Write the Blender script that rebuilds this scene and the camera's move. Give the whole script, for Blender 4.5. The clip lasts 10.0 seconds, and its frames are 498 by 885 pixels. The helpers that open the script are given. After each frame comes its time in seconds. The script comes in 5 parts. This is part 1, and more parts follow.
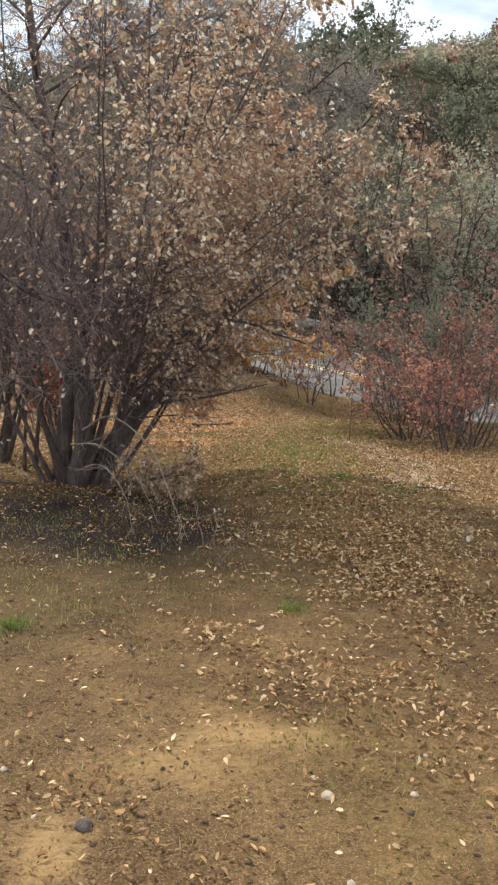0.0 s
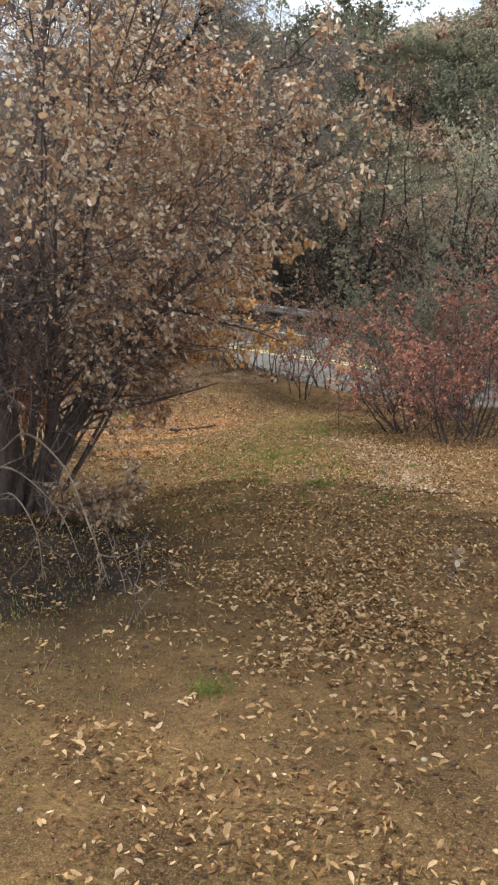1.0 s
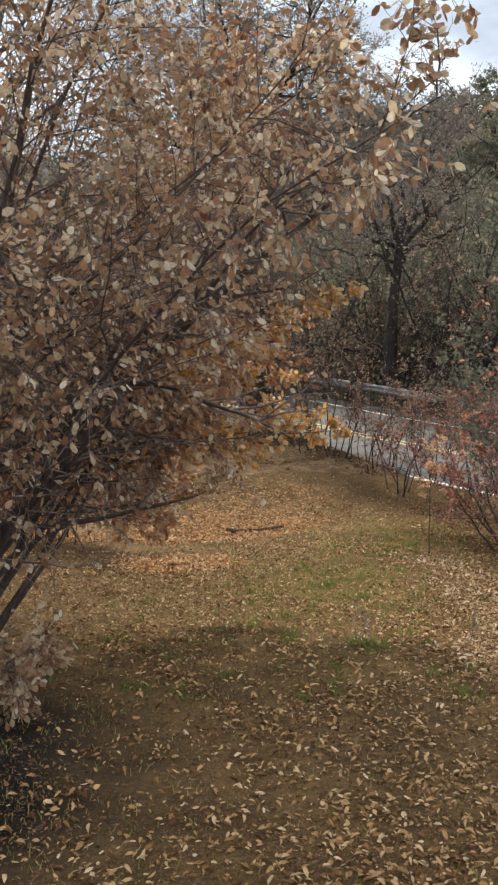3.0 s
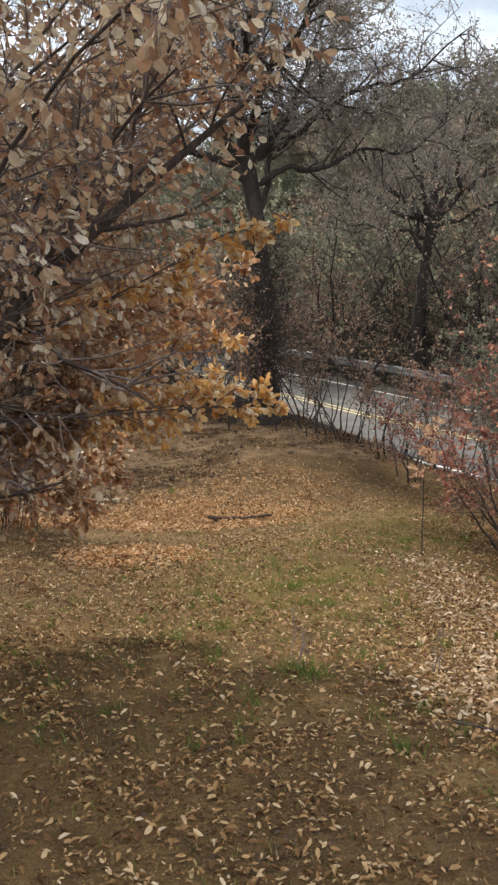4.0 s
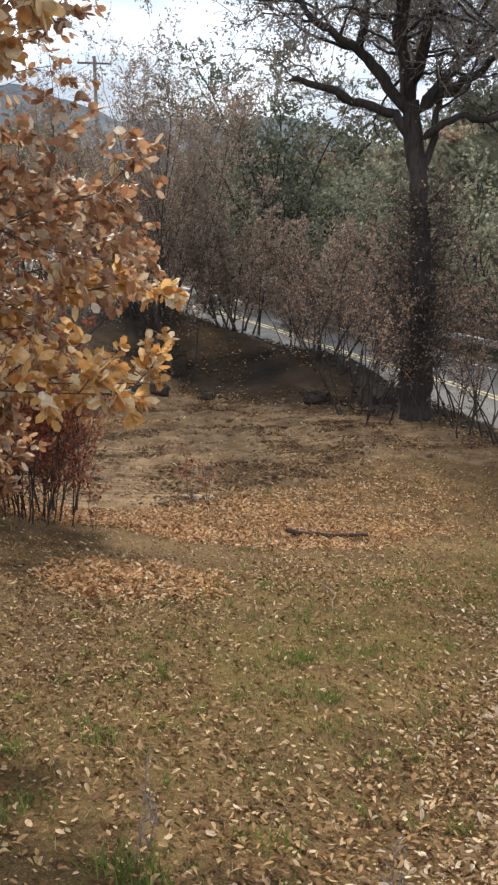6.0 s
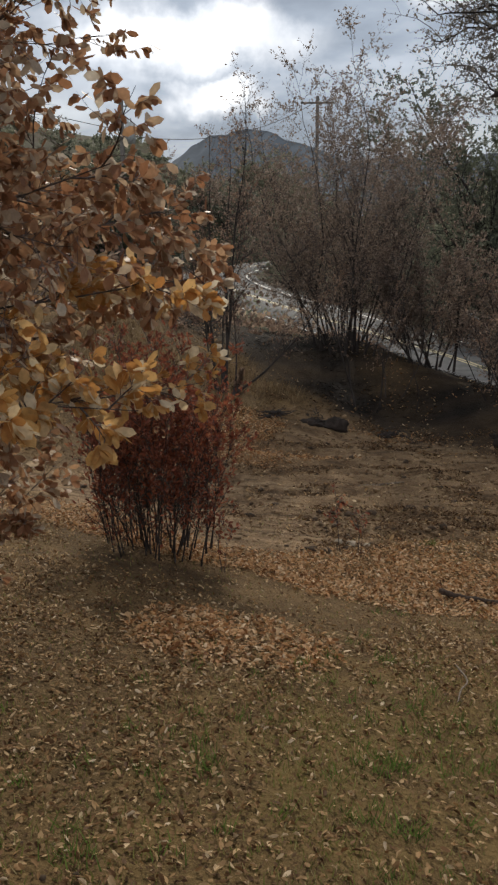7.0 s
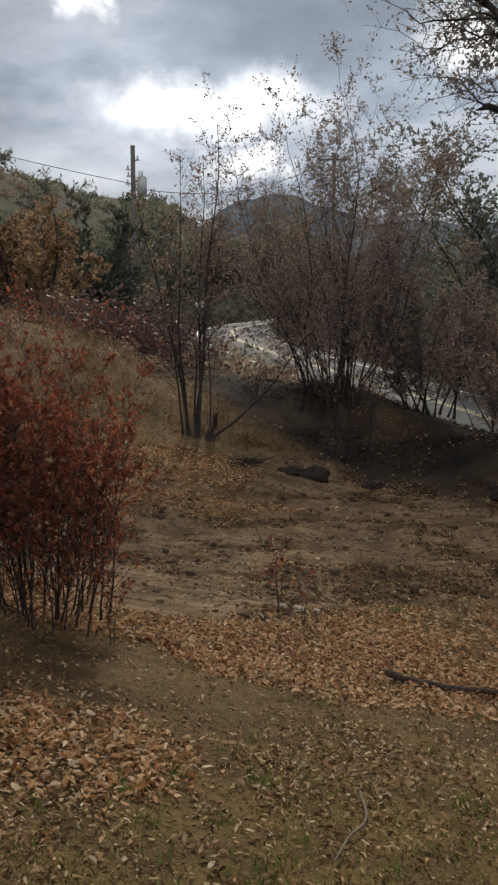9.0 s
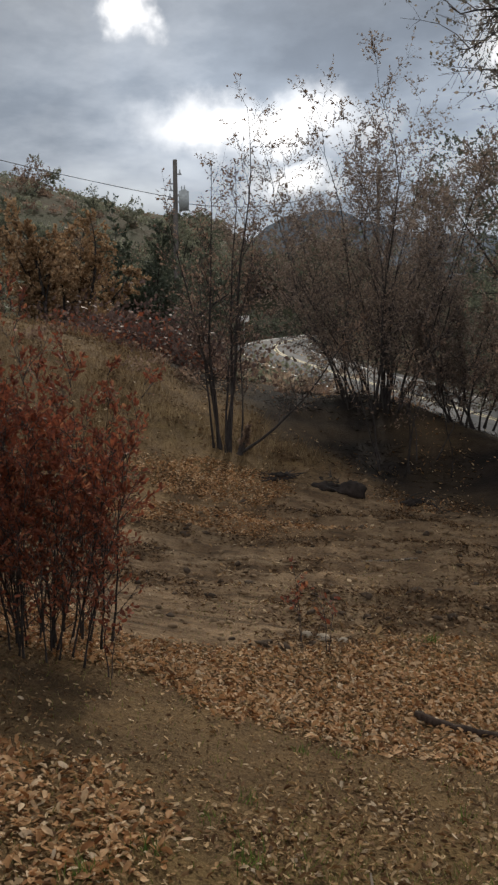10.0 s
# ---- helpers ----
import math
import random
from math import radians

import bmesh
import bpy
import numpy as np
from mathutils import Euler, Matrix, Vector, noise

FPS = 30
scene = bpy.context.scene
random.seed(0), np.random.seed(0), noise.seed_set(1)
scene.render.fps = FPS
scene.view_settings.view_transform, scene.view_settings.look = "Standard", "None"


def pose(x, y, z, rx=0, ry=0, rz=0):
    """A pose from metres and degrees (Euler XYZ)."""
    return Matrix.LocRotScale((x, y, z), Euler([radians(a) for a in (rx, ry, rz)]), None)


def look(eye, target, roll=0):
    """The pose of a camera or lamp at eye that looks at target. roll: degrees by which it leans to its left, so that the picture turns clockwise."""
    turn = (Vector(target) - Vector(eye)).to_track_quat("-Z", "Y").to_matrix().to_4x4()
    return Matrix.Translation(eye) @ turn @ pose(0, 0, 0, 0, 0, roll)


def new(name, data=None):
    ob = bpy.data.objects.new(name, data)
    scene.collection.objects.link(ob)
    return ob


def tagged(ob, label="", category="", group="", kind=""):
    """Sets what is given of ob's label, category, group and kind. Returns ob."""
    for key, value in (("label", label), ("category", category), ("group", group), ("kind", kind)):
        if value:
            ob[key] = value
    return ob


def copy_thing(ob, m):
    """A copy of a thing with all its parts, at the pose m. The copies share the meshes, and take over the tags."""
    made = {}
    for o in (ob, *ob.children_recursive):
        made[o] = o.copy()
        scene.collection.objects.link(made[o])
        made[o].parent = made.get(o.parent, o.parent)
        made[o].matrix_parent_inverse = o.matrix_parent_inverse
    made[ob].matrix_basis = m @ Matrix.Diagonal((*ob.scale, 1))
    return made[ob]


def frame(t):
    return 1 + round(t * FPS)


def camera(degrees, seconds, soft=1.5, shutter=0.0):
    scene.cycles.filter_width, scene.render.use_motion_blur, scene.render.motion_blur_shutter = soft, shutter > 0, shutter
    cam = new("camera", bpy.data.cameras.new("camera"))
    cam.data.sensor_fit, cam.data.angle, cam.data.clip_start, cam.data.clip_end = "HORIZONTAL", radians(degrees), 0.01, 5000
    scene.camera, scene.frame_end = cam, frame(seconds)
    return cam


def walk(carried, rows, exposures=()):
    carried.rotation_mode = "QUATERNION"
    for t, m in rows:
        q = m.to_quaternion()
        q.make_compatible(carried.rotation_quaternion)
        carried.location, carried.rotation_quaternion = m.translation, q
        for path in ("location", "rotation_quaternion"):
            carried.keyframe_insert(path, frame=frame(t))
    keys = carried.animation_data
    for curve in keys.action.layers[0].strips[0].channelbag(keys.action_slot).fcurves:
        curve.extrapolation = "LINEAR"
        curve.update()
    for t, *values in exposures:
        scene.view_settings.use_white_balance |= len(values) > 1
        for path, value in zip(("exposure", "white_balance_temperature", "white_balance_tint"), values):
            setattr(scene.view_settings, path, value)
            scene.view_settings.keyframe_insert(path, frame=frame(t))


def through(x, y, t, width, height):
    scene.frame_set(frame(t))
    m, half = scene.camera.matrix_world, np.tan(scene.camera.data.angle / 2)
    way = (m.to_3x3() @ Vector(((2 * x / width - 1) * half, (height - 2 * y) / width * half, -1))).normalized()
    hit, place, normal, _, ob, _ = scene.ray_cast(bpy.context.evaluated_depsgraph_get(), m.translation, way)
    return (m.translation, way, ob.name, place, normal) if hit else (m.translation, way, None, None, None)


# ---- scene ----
cam = camera(32.4, 10.0, soft=2.4)
METRES, EYE, TILT, LEAN, TURN = 11.029, 1.5, -11.5, 0.0, 0.0
ROWS = [
    (0.0, 0.0, 0.0, 0.0, 0.23, -6.62, -2.0),
    (0.5, 0.0251, 0.0574, -0.0067, 0.76, -6.37, 0.07),
    (1.0, 0.0467, 0.1142, -0.0041, 0.84, -6.84, 1.64),
    (1.5, 0.0572, 0.1729, -0.0012, 3.88, -6.31, 2.93),
    (2.0, 0.0678, 0.2331, -0.0017, 8.08, -3.31, 2.52),
    (2.5, 0.0802, 0.2954, -0.0014, 9.41, -1.39, -0.75),
    (3.0, 0.1029, 0.3484, 0.0007, 9.3, -1.48, -0.37),
    (4.5, 0.1622, 0.5013, -0.0026, 13.63, -3.18, -2.76),
    (5.0, 0.1771, 0.5531, 0.0016, 15.01, -3.23, -3.85),
    (5.5, 0.1888, 0.6087, -0.0013, 17.71, -3.38, -4.95),
    (6.0, 0.2015, 0.6604, 0.003, 25.81, -4.45, -5.08),
    (7.5, 0.2094, 0.792, 0.0043, 42.56, -2.98, -8.26),
    (8.0, 0.2069, 0.8333, 0.0006, 41.76, -1.48, -8.1),
    (8.5, 0.199, 0.8734, -0.0026, 41.93, -1.06, -7.96),
    (9.0, 0.1881, 0.9046, -0.0029, 41.87, 0.06, -7.74),
    (9.5, 0.1768, 0.9328, -0.0008, 42.99, -0.13, -7.89),
    (10.0, 0.1657, 0.9573, -0.0022, 44.95, 0.66, -7.91),
]
EXPOSE = [(0.0, 0.48, 6500, 10), (1.0, 0.42, 6600, 10), (2.0, 0.35, 6600, 10), (3.0, 0.25, 6700, 10), (4.5, 0.36, 6600, 10), (5.5, 0.55, 6400, 10), (6.2, 0.03, 6400, 10), (7.3, -0.98, 6500, 10), (8.2, -0.95, 6500, 10), (9.0, -0.88, 6500, 10), (9.5, -1.0, 6500, 10), (10.0, -1.0, 6500, 10)]
walk(cam, [(t, pose(0, 0, EYE, TILT, LEAN, TURN) @ pose(METRES * x, METRES * y, METRES * z, 90 + pitch, roll, yaw)) for t, x, y, z, yaw, pitch, roll in ROWS], EXPOSE)

# ---- light ----
SUN_AZ, SUN_EL = 42.0, 34.0          # degrees to the left of +y, and above the horizon
sx = -math.sin(radians(SUN_AZ)) * math.cos(radians(SUN_EL))
sy = math.cos(radians(SUN_AZ)) * math.cos(radians(SUN_EL))
sz = math.sin(radians(SUN_EL))
sun = new("sun", bpy.data.lights.new("sun", "SUN"))
sun.data.energy, sun.data.angle, sun.data.color = 5.0, radians(3.0), (1.0, 0.91, 0.76)
sun.matrix_world = look((sx * 50, sy * 50, sz * 50), (0, 0, 0))

world = bpy.data.worlds.new("sky")
scene.world = world
world.use_nodes = True


class Net:
    """A short way to write node trees."""

    def __init__(self, tree):
        self.t = tree
        tree.nodes.clear()

    def add(self, kind, ins=None, operation=None, use_clamp=False, data_type=None, blend_type=None, attribute_name=None):
        n = self.t.nodes.new(kind)
        if operation:
            n.operation = operation
        if use_clamp:
            n.use_clamp = True
        if data_type:
            n.data_type = data_type
        if blend_type:
            n.blend_type = blend_type
        if attribute_name:
            n.attribute_name = attribute_name
        for k, v in (ins or {}).items():
            s = n.inputs[k]
            if isinstance(v, bpy.types.NodeSocket):
                self.t.links.new(v, s)
            else:
                s.default_value = v
        return n

    def math(self, op, a, b=0.0, clamp=False):
        return self.add("ShaderNodeMath", {0: a, 1: b}, operation=op, use_clamp=clamp).outputs[0]

    def ramp(self, fac, stops):
        n = self.add("ShaderNodeValToRGB", {0: fac})
        e = n.color_ramp.elements
        while len(e) < len(stops):
            e.new(0.5)
        for k, (p, c) in zip(e, stops):
            k.position = p
            k.color = (*c, 1) if len(c) == 3 else c
        return n.outputs[0]

    def noise(self, vec, scale, detail=4.0, rough=0.55):
        return self.add("ShaderNodeTexNoise", {"Vector": vec, "Scale": scale, "Detail": detail, "Roughness": rough}).outputs["Fac"]

    def mix(self, fac, a, b, mode="MIX"):
        n = self.add("ShaderNodeMix", data_type="RGBA", blend_type=mode)
        for i, v in ((0, fac), (6, a), (7, b)):
            if isinstance(v, bpy.types.NodeSocket):
                self.t.links.new(v, n.inputs[i])
            else:
                n.inputs[i].default_value = v if i == 0 else (*v, 1)
        return n.outputs[2]

    def remap(self, v, a, b, c=0.0, d=1.0):
        return self.add("ShaderNodeMapRange", {"Value": v, "From Min": a, "From Max": b, "To Min": c, "To Max": d}).outputs[0]


w = Net(world.node_tree)
coord = w.add("ShaderNodeTexCoord").outputs["Generated"]
sky_node = w.add("ShaderNodeTexSky")
sky_node.sky_type, sky_node.sun_disc = "NISHITA", False
sky_node.sun_elevation, sky_node.sun_rotation = radians(SUN_EL), radians(-SUN_AZ)
sky = sky_node.outputs[0]
sep = w.add("ShaderNodeSeparateXYZ", {0: coord})
lift = w.math("ADD", w.math("MAXIMUM", sep.outputs[2], 0.0), 0.16)
flat = w.add("ShaderNodeCombineXYZ", {0: w.math("DIVIDE", sep.outputs[0], lift), 1: w.math("DIVIDE", sep.outputs[1], lift), 2: 0.0}).outputs[0]
heap = w.noise(flat, 0.85, 7.0, 0.52)
fine = w.noise(flat, 2.6, 6.0, 0.55)
cloud = w.math("ADD", w.math("MULTIPLY", heap, 0.7), w.math("MULTIPLY", fine, 0.3))
grey = w.ramp(cloud, [(0.38, (0.238, 0.285, 0.355)), (0.47, (0.37, 0.43, 0.515)), (0.54, (0.57, 0.63, 0.715)), (0.64, (0.88, 0.94, 1.0))])


drift_u = w.math("MULTIPLY", w.math("SUBTRACT", w.noise(coord, 11.0, 5.0, 0.55), 0.5), 0.20)
drift_v = w.math("MULTIPLY", w.math("SUBTRACT", w.noise(w.add("ShaderNodeVectorMath", {0: coord, 1: (7.3, 2.1, 4.0)}, operation="ADD").outputs[0], 13.0, 6.0, 0.58), 0.5), 0.085)


def gap(az, el, wide, tall):
    """How near a way lies to a thin place in the cloud: 1 in its middle, 0 at its edge."""
    side = (-math.cos(radians(az)), -math.sin(radians(az)), 0)
    ahead = (-math.sin(radians(az)), math.cos(radians(az)), 0)
    u = w.add("ShaderNodeVectorMath", {0: coord, 1: side}, operation="DOT_PRODUCT").outputs["Value"]
    f = w.add("ShaderNodeVectorMath", {0: coord, 1: ahead}, operation="DOT_PRODUCT").outputs["Value"]
    v = w.math("SUBTRACT", sep.outputs[2], math.sin(radians(el)))
    u, v = w.math("ADD", u, drift_u), w.math("ADD", v, drift_v)
    e = w.math("ADD", w.math("POWER", w.math("ABSOLUTE", w.math("DIVIDE", u, wide)), 2.0), w.math("POWER", w.math("ABSOLUTE", w.math("DIVIDE", v, tall)), 2.0))
    return w.math("MULTIPLY", w.math("SUBTRACT", 1.0, w.math("SQRT", e)), w.math("GREATER_THAN", f, 0.0))


# thin places in the cloud round the sun
thin = None
for az, el, wide, tall in ((44.6, 12.9, 0.10, 0.026), (42.5, 9.8, 0.045, 0.014), (52.3, 19.5, 0.024, 0.02), (27.0, 16.5, 0.06, 0.026)):
    k = w.math("POWER", w.remap(gap(az, el, wide, tall), -0.75, 0.75), 1.7)
    thin = k if thin is None else w.math("MAXIMUM", thin, k)
silver = w.remap(gap(43.0, 13.5, 0.40, 0.16), 0.0, 0.9, 1.0, 2.3)
grey = w.add("ShaderNodeVectorMath", {0: grey, "Scale": silver}, operation="SCALE").outputs[0]
bright = w.remap(gap(2.0, 14.0, 0.55, 0.30), 0.0, 0.5, 1.0, 1.55)
grey = w.add("ShaderNodeVectorMath", {0: grey, "Scale": bright}, operation="SCALE").outputs[0]
veil = w.mix(thin, grey, (3.6, 3.55, 3.5))
haze = w.remap(sep.outputs[2], 0.0, 0.16, 0.45, 0.0)
veil = w.mix(haze, veil, (0.72, 0.76, 0.80))
both = w.mix(0.93, w.add("ShaderNodeVectorMath", {0: sky, "Scale": 0.1}, operation="SCALE").outputs[0], veil)
w.add("ShaderNodeOutputWorld", {0: w.add("ShaderNodeBackground", {0: both, 1: 1.06}).outputs[0]})


# ---- materials ----
def material(name):
    m = bpy.data.materials.new(name)
    m.use_nodes = True
    n = Net(m.node_tree)
    pos = n.add("ShaderNodeNewGeometry")
    return m, n, pos


def finish(n, colour, rough=0.9, bump=None, strength=0.3, dist=0.02, metal=0.0, spec=0.3):
    ins = {"Base Color": colour, "Roughness": rough, "Metallic": metal, "Specular IOR Level": spec}
    if bump is not None:
        ins["Normal"] = n.add("ShaderNodeBump", {"Strength": strength, "Distance": dist, "Height": bump}).outputs[0]
    b = n.add("ShaderNodeBsdfPrincipled", ins).outputs[0]
    n.add("ShaderNodeOutputMaterial", {0: b})
    return b


def leaf_material(name, stops, through=0.35, rough=0.6, gloss=0.3):
    """Dry or green leaves: each leaf takes its own tint; light comes through."""
    m, n, g = material(name)
    tint = n.ramp(g.outputs["Random Per Island"], stops)
    mott = n.noise(g.outputs["Position"], 60.0, 3.0)
    tint = n.mix(n.remap(mott, 0.3, 0.7, 0.0, 0.35), tint, (0.10, 0.055, 0.03))
    face = n.add("ShaderNodeBsdfPrincipled", {"Base Color": tint, "Roughness": rough, "Specular IOR Level": gloss}).outputs[0]
    back = n.add("ShaderNodeBsdfTranslucent", {"Color": tint}).outputs[0]
    n.add("ShaderNodeOutputMaterial", {0: n.add("ShaderNodeMixShader", {0: through, 1: face, 2: back}).outputs[0]})
    return m


def bark_material(name, dark, light, scale=14.0):
    m, n, g = material(name)
    stretch = n.add("ShaderNodeMapping", {"Vector": g.outputs["Position"], "Scale": (1, 1, 0.22)}).outputs[0]
    ridges = n.noise(stretch, scale * 3, 5.0, 0.65)
    blot = n.noise(g.outputs["Position"], scale * 0.2, 3.0)
    c = n.ramp(ridges, [(0.3, dark), (0.7, light)])
    c = n.mix(n.remap(blot, 0.4, 0.75, 0.0, 0.6), c, tuple(v * 0.45 for v in dark))
    finish(n, c, 0.92, ridges, 0.6, 0.02)
    return m


def plain(name, colour, rough=0.7, metal=0.0, vary=0.25, scale=9.0):
    m, n, g = material(name)
    a = n.noise(g.outputs["Position"], scale, 5.0)
    c = n.mix(n.remap(a, 0.3, 0.7), tuple(v * (1 - vary) for v in colour), tuple(min(1, v * (1 + vary)) for v in colour))
    finish(n, c, rough, a, 0.15, 0.01, metal)
    return m


BARK = bark_material("grey_brown_bark", (0.04, 0.031, 0.029), (0.135, 0.108, 0.10))
TWIG = bark_material("twig_bark", (0.125, 0.099, 0.094), (0.30, 0.25, 0.24), 22)
OAKBARK = bark_material("oak_bark", (0.014, 0.012, 0.011), (0.07, 0.06, 0.056), 7)
OAKTWIG = bark_material("oak_twig_bark", (0.115, 0.102, 0.098), (0.26, 0.232, 0.226), 14)
CHAR = bark_material("charred_bark", (0.02, 0.017, 0.016), (0.085, 0.072, 0.068), 9)
DUSKY = bark_material("dusky_twig_bark", (0.068, 0.053, 0.05), (0.17, 0.138, 0.13), 14)
LOGBARK = bark_material("dark_brown_bark", (0.03, 0.02, 0.015), (0.10, 0.068, 0.05), 16)
PALE = bark_material("weathered_wood", (0.13, 0.10, 0.078), (0.30, 0.245, 0.195), 20)
TAN = leaf_material("dry_leaves", [(0.0, (0.20, 0.105, 0.065)), (0.22, (0.35, 0.205, 0.13)), (0.45, (0.45, 0.31, 0.20)), (0.65, (0.53, 0.42, 0.29)), (0.85, (0.64, 0.56, 0.43)), (1.0, (0.80, 0.76, 0.67))], 0.58, 0.6, 0.25)
AMBER = leaf_material("amber_leaves", [(0.0, (0.50, 0.23, 0.07)), (0.3, (0.66, 0.37, 0.12)), (0.55, (0.76, 0.50, 0.22)), (0.78, (0.8, 0.64, 0.40)), (1.0, (0.85, 0.78, 0.62))], 0.55)
OCHRE = leaf_material("ochre_leaves", [(0.0, (0.22, 0.13, 0.07)), (0.5, (0.42, 0.265, 0.14)), (1.0, (0.58, 0.42, 0.26))], 0.4)
PEACH = leaf_material("peach_leaves", [(0.0, (0.46, 0.25, 0.13)), (0.5, (0.66, 0.42, 0.26)), (1.0, (0.78, 0.60, 0.44))], 0.45)
SAGE = leaf_material("sage_leaves", [(0.0, (0.20, 0.225, 0.17)), (0.5, (0.32, 0.345, 0.27)), (1.0, (0.45, 0.47, 0.38))], 0.58)
RUSSET = leaf_material("russet_leaves", [(0.0, (0.26, 0.12, 0.065)), (0.3, (0.42, 0.215, 0.115)), (0.6, (0.53, 0.32, 0.18)), (0.82, (0.60, 0.46, 0.32)), (1.0, (0.74, 0.67, 0.56))], 0.5, 0.5, 0.4)
RUST = leaf_material("rust_red_leaves", [(0.0, (0.11, 0.034, 0.024)), (0.5, (0.26, 0.07, 0.04)), (0.85, (0.40, 0.125, 0.065)), (1.0, (0.46, 0.22, 0.115))], 0.42)
ROSE = leaf_material("dull_red_leaves", [(0.0, (0.17, 0.065, 0.055)), (0.45, (0.36, 0.135, 0.105)), (0.75, (0.52, 0.25, 0.18)), (1.0, (0.62, 0.44, 0.32))], 0.5)
FADED = leaf_material("faded_tan_leaves", [(0.0, (0.23, 0.165, 0.125)), (0.5, (0.41, 0.305, 0.225)), (1.0, (0.60, 0.49, 0.37))], 0.58)
BROWN = leaf_material("withered_brown_leaves", [(0.0, (0.12, 0.082, 0.067)), (0.5, (0.26, 0.175, 0.132)), (1.0, (0.43, 0.315, 0.235))], 0.55)
OAKLEAF = leaf_material("oak_leaves", [(0.0, (0.14, 0.14, 0.115)), (0.5, (0.235, 0.22, 0.19)), (0.85, (0.34, 0.305, 0.27)), (1.0, (0.48, 0.44, 0.39))], 0.5)
GREEN = leaf_material("grey_green_leaves", [(0.0, (0.14, 0.16, 0.115)), (0.5, (0.23, 0.25, 0.18)), (1.0, (0.35, 0.365, 0.27))], 0.58)
PINE = leaf_material("dark_evergreen_leaves", [(0.0, (0.045, 0.07, 0.05)), (0.6, (0.08, 0.11, 0.08)), (1.0, (0.14, 0.165, 0.115))], 0.45)
DEEP = leaf_material("evergreen_leaves", [(0.0, (0.085, 0.108, 0.082)), (0.6, (0.145, 0.172, 0.125)), (1.0, (0.23, 0.25, 0.18))], 0.55)
ASHEN = leaf_material("ashen_brown_leaves", [(0.0, (0.14, 0.108, 0.092)), (0.5, (0.28, 0.215, 0.175)), (1.0, (0.47, 0.385, 0.315))], 0.5)
DUSK_SCRUB = leaf_material("dusky_scrub", [(0.0, (0.06, 0.04, 0.038)), (0.6, (0.13, 0.085, 0.078)), (1.0, (0.24, 0.16, 0.13))], 0.35)
LITTER = leaf_material("fallen_leaves", [(0.0, (0.07, 0.034, 0.015)), (0.3, (0.20, 0.108, 0.048)), (0.58, (0.385, 0.238, 0.11)), (0.8, (0.535, 0.37, 0.195)), (0.95, (0.61, 0.46, 0.285)), (1.0, (0.68, 0.555, 0.40))], 0.15, 0.7, 0.15)
ORANGE_LITTER = leaf_material("orange_fallen_leaves", [(0.0, (0.14, 0.055, 0.02)), (0.2, (0.38, 0.18, 0.07)), (0.55, (0.60, 0.352, 0.17)), (0.85, (0.71, 0.486, 0.28)), (1.0, (0.78, 0.62, 0.43))], 0.25, 0.65, 0.15)
CRUMB = leaf_material("leaf_crumbs", [(0.0, (0.06, 0.037, 0.023)), (0.6, (0.15, 0.092, 0.052)), (1.0, (0.28, 0.185, 0.105))], 0.1, 0.9, 0.05)
GRASS = leaf_material("grass_blades", [(0.0, (0.12, 0.145, 0.035)), (0.5, (0.21, 0.23, 0.065)), (0.75, (0.30, 0.285, 0.11)), (1.0, (0.42, 0.37, 0.2))], 0.4, 0.8, 0.1)
TUFT = leaf_material("fresh_grass", [(0.0, (0.06, 0.12, 0.025)), (1.0, (0.17, 0.27, 0.06))], 0.35, 0.8, 0.1)
STRAW = leaf_material("straw", [(0.0, (0.16, 0.11, 0.06)), (0.6, (0.28, 0.2, 0.11)), (1.0, (0.42, 0.33, 0.2))], 0.25, 0.9, 0.05)
ASPHALT = plain("worn_asphalt", (0.13, 0.128, 0.127), 0.9, 0, 0.25, 2.0)
WHITE = plain("road_paint_white", (0.7, 0.69, 0.66), 0.6, 0, 0.2, 8.0)
YELLOW = plain("road_paint_yellow", (0.52, 0.44, 0.25), 0.6, 0, 0.2, 8.0)
GALV = plain("galvanised_steel", (0.42, 0.43, 0.44), 0.45, 0.7, 0.2)
POLEWOOD = bark_material("pole_wood", (0.075, 0.068, 0.062), (0.19, 0.172, 0.158), 8)
TANK = plain("grey_enamel", (0.42, 0.45, 0.46), 0.45)
WIRE = plain("dark_cable", (0.05, 0.05, 0.055), 0.6)
ROCK = plain("pale_stone", (0.34, 0.285, 0.215), 0.95, 0, 0.35, 12.0)


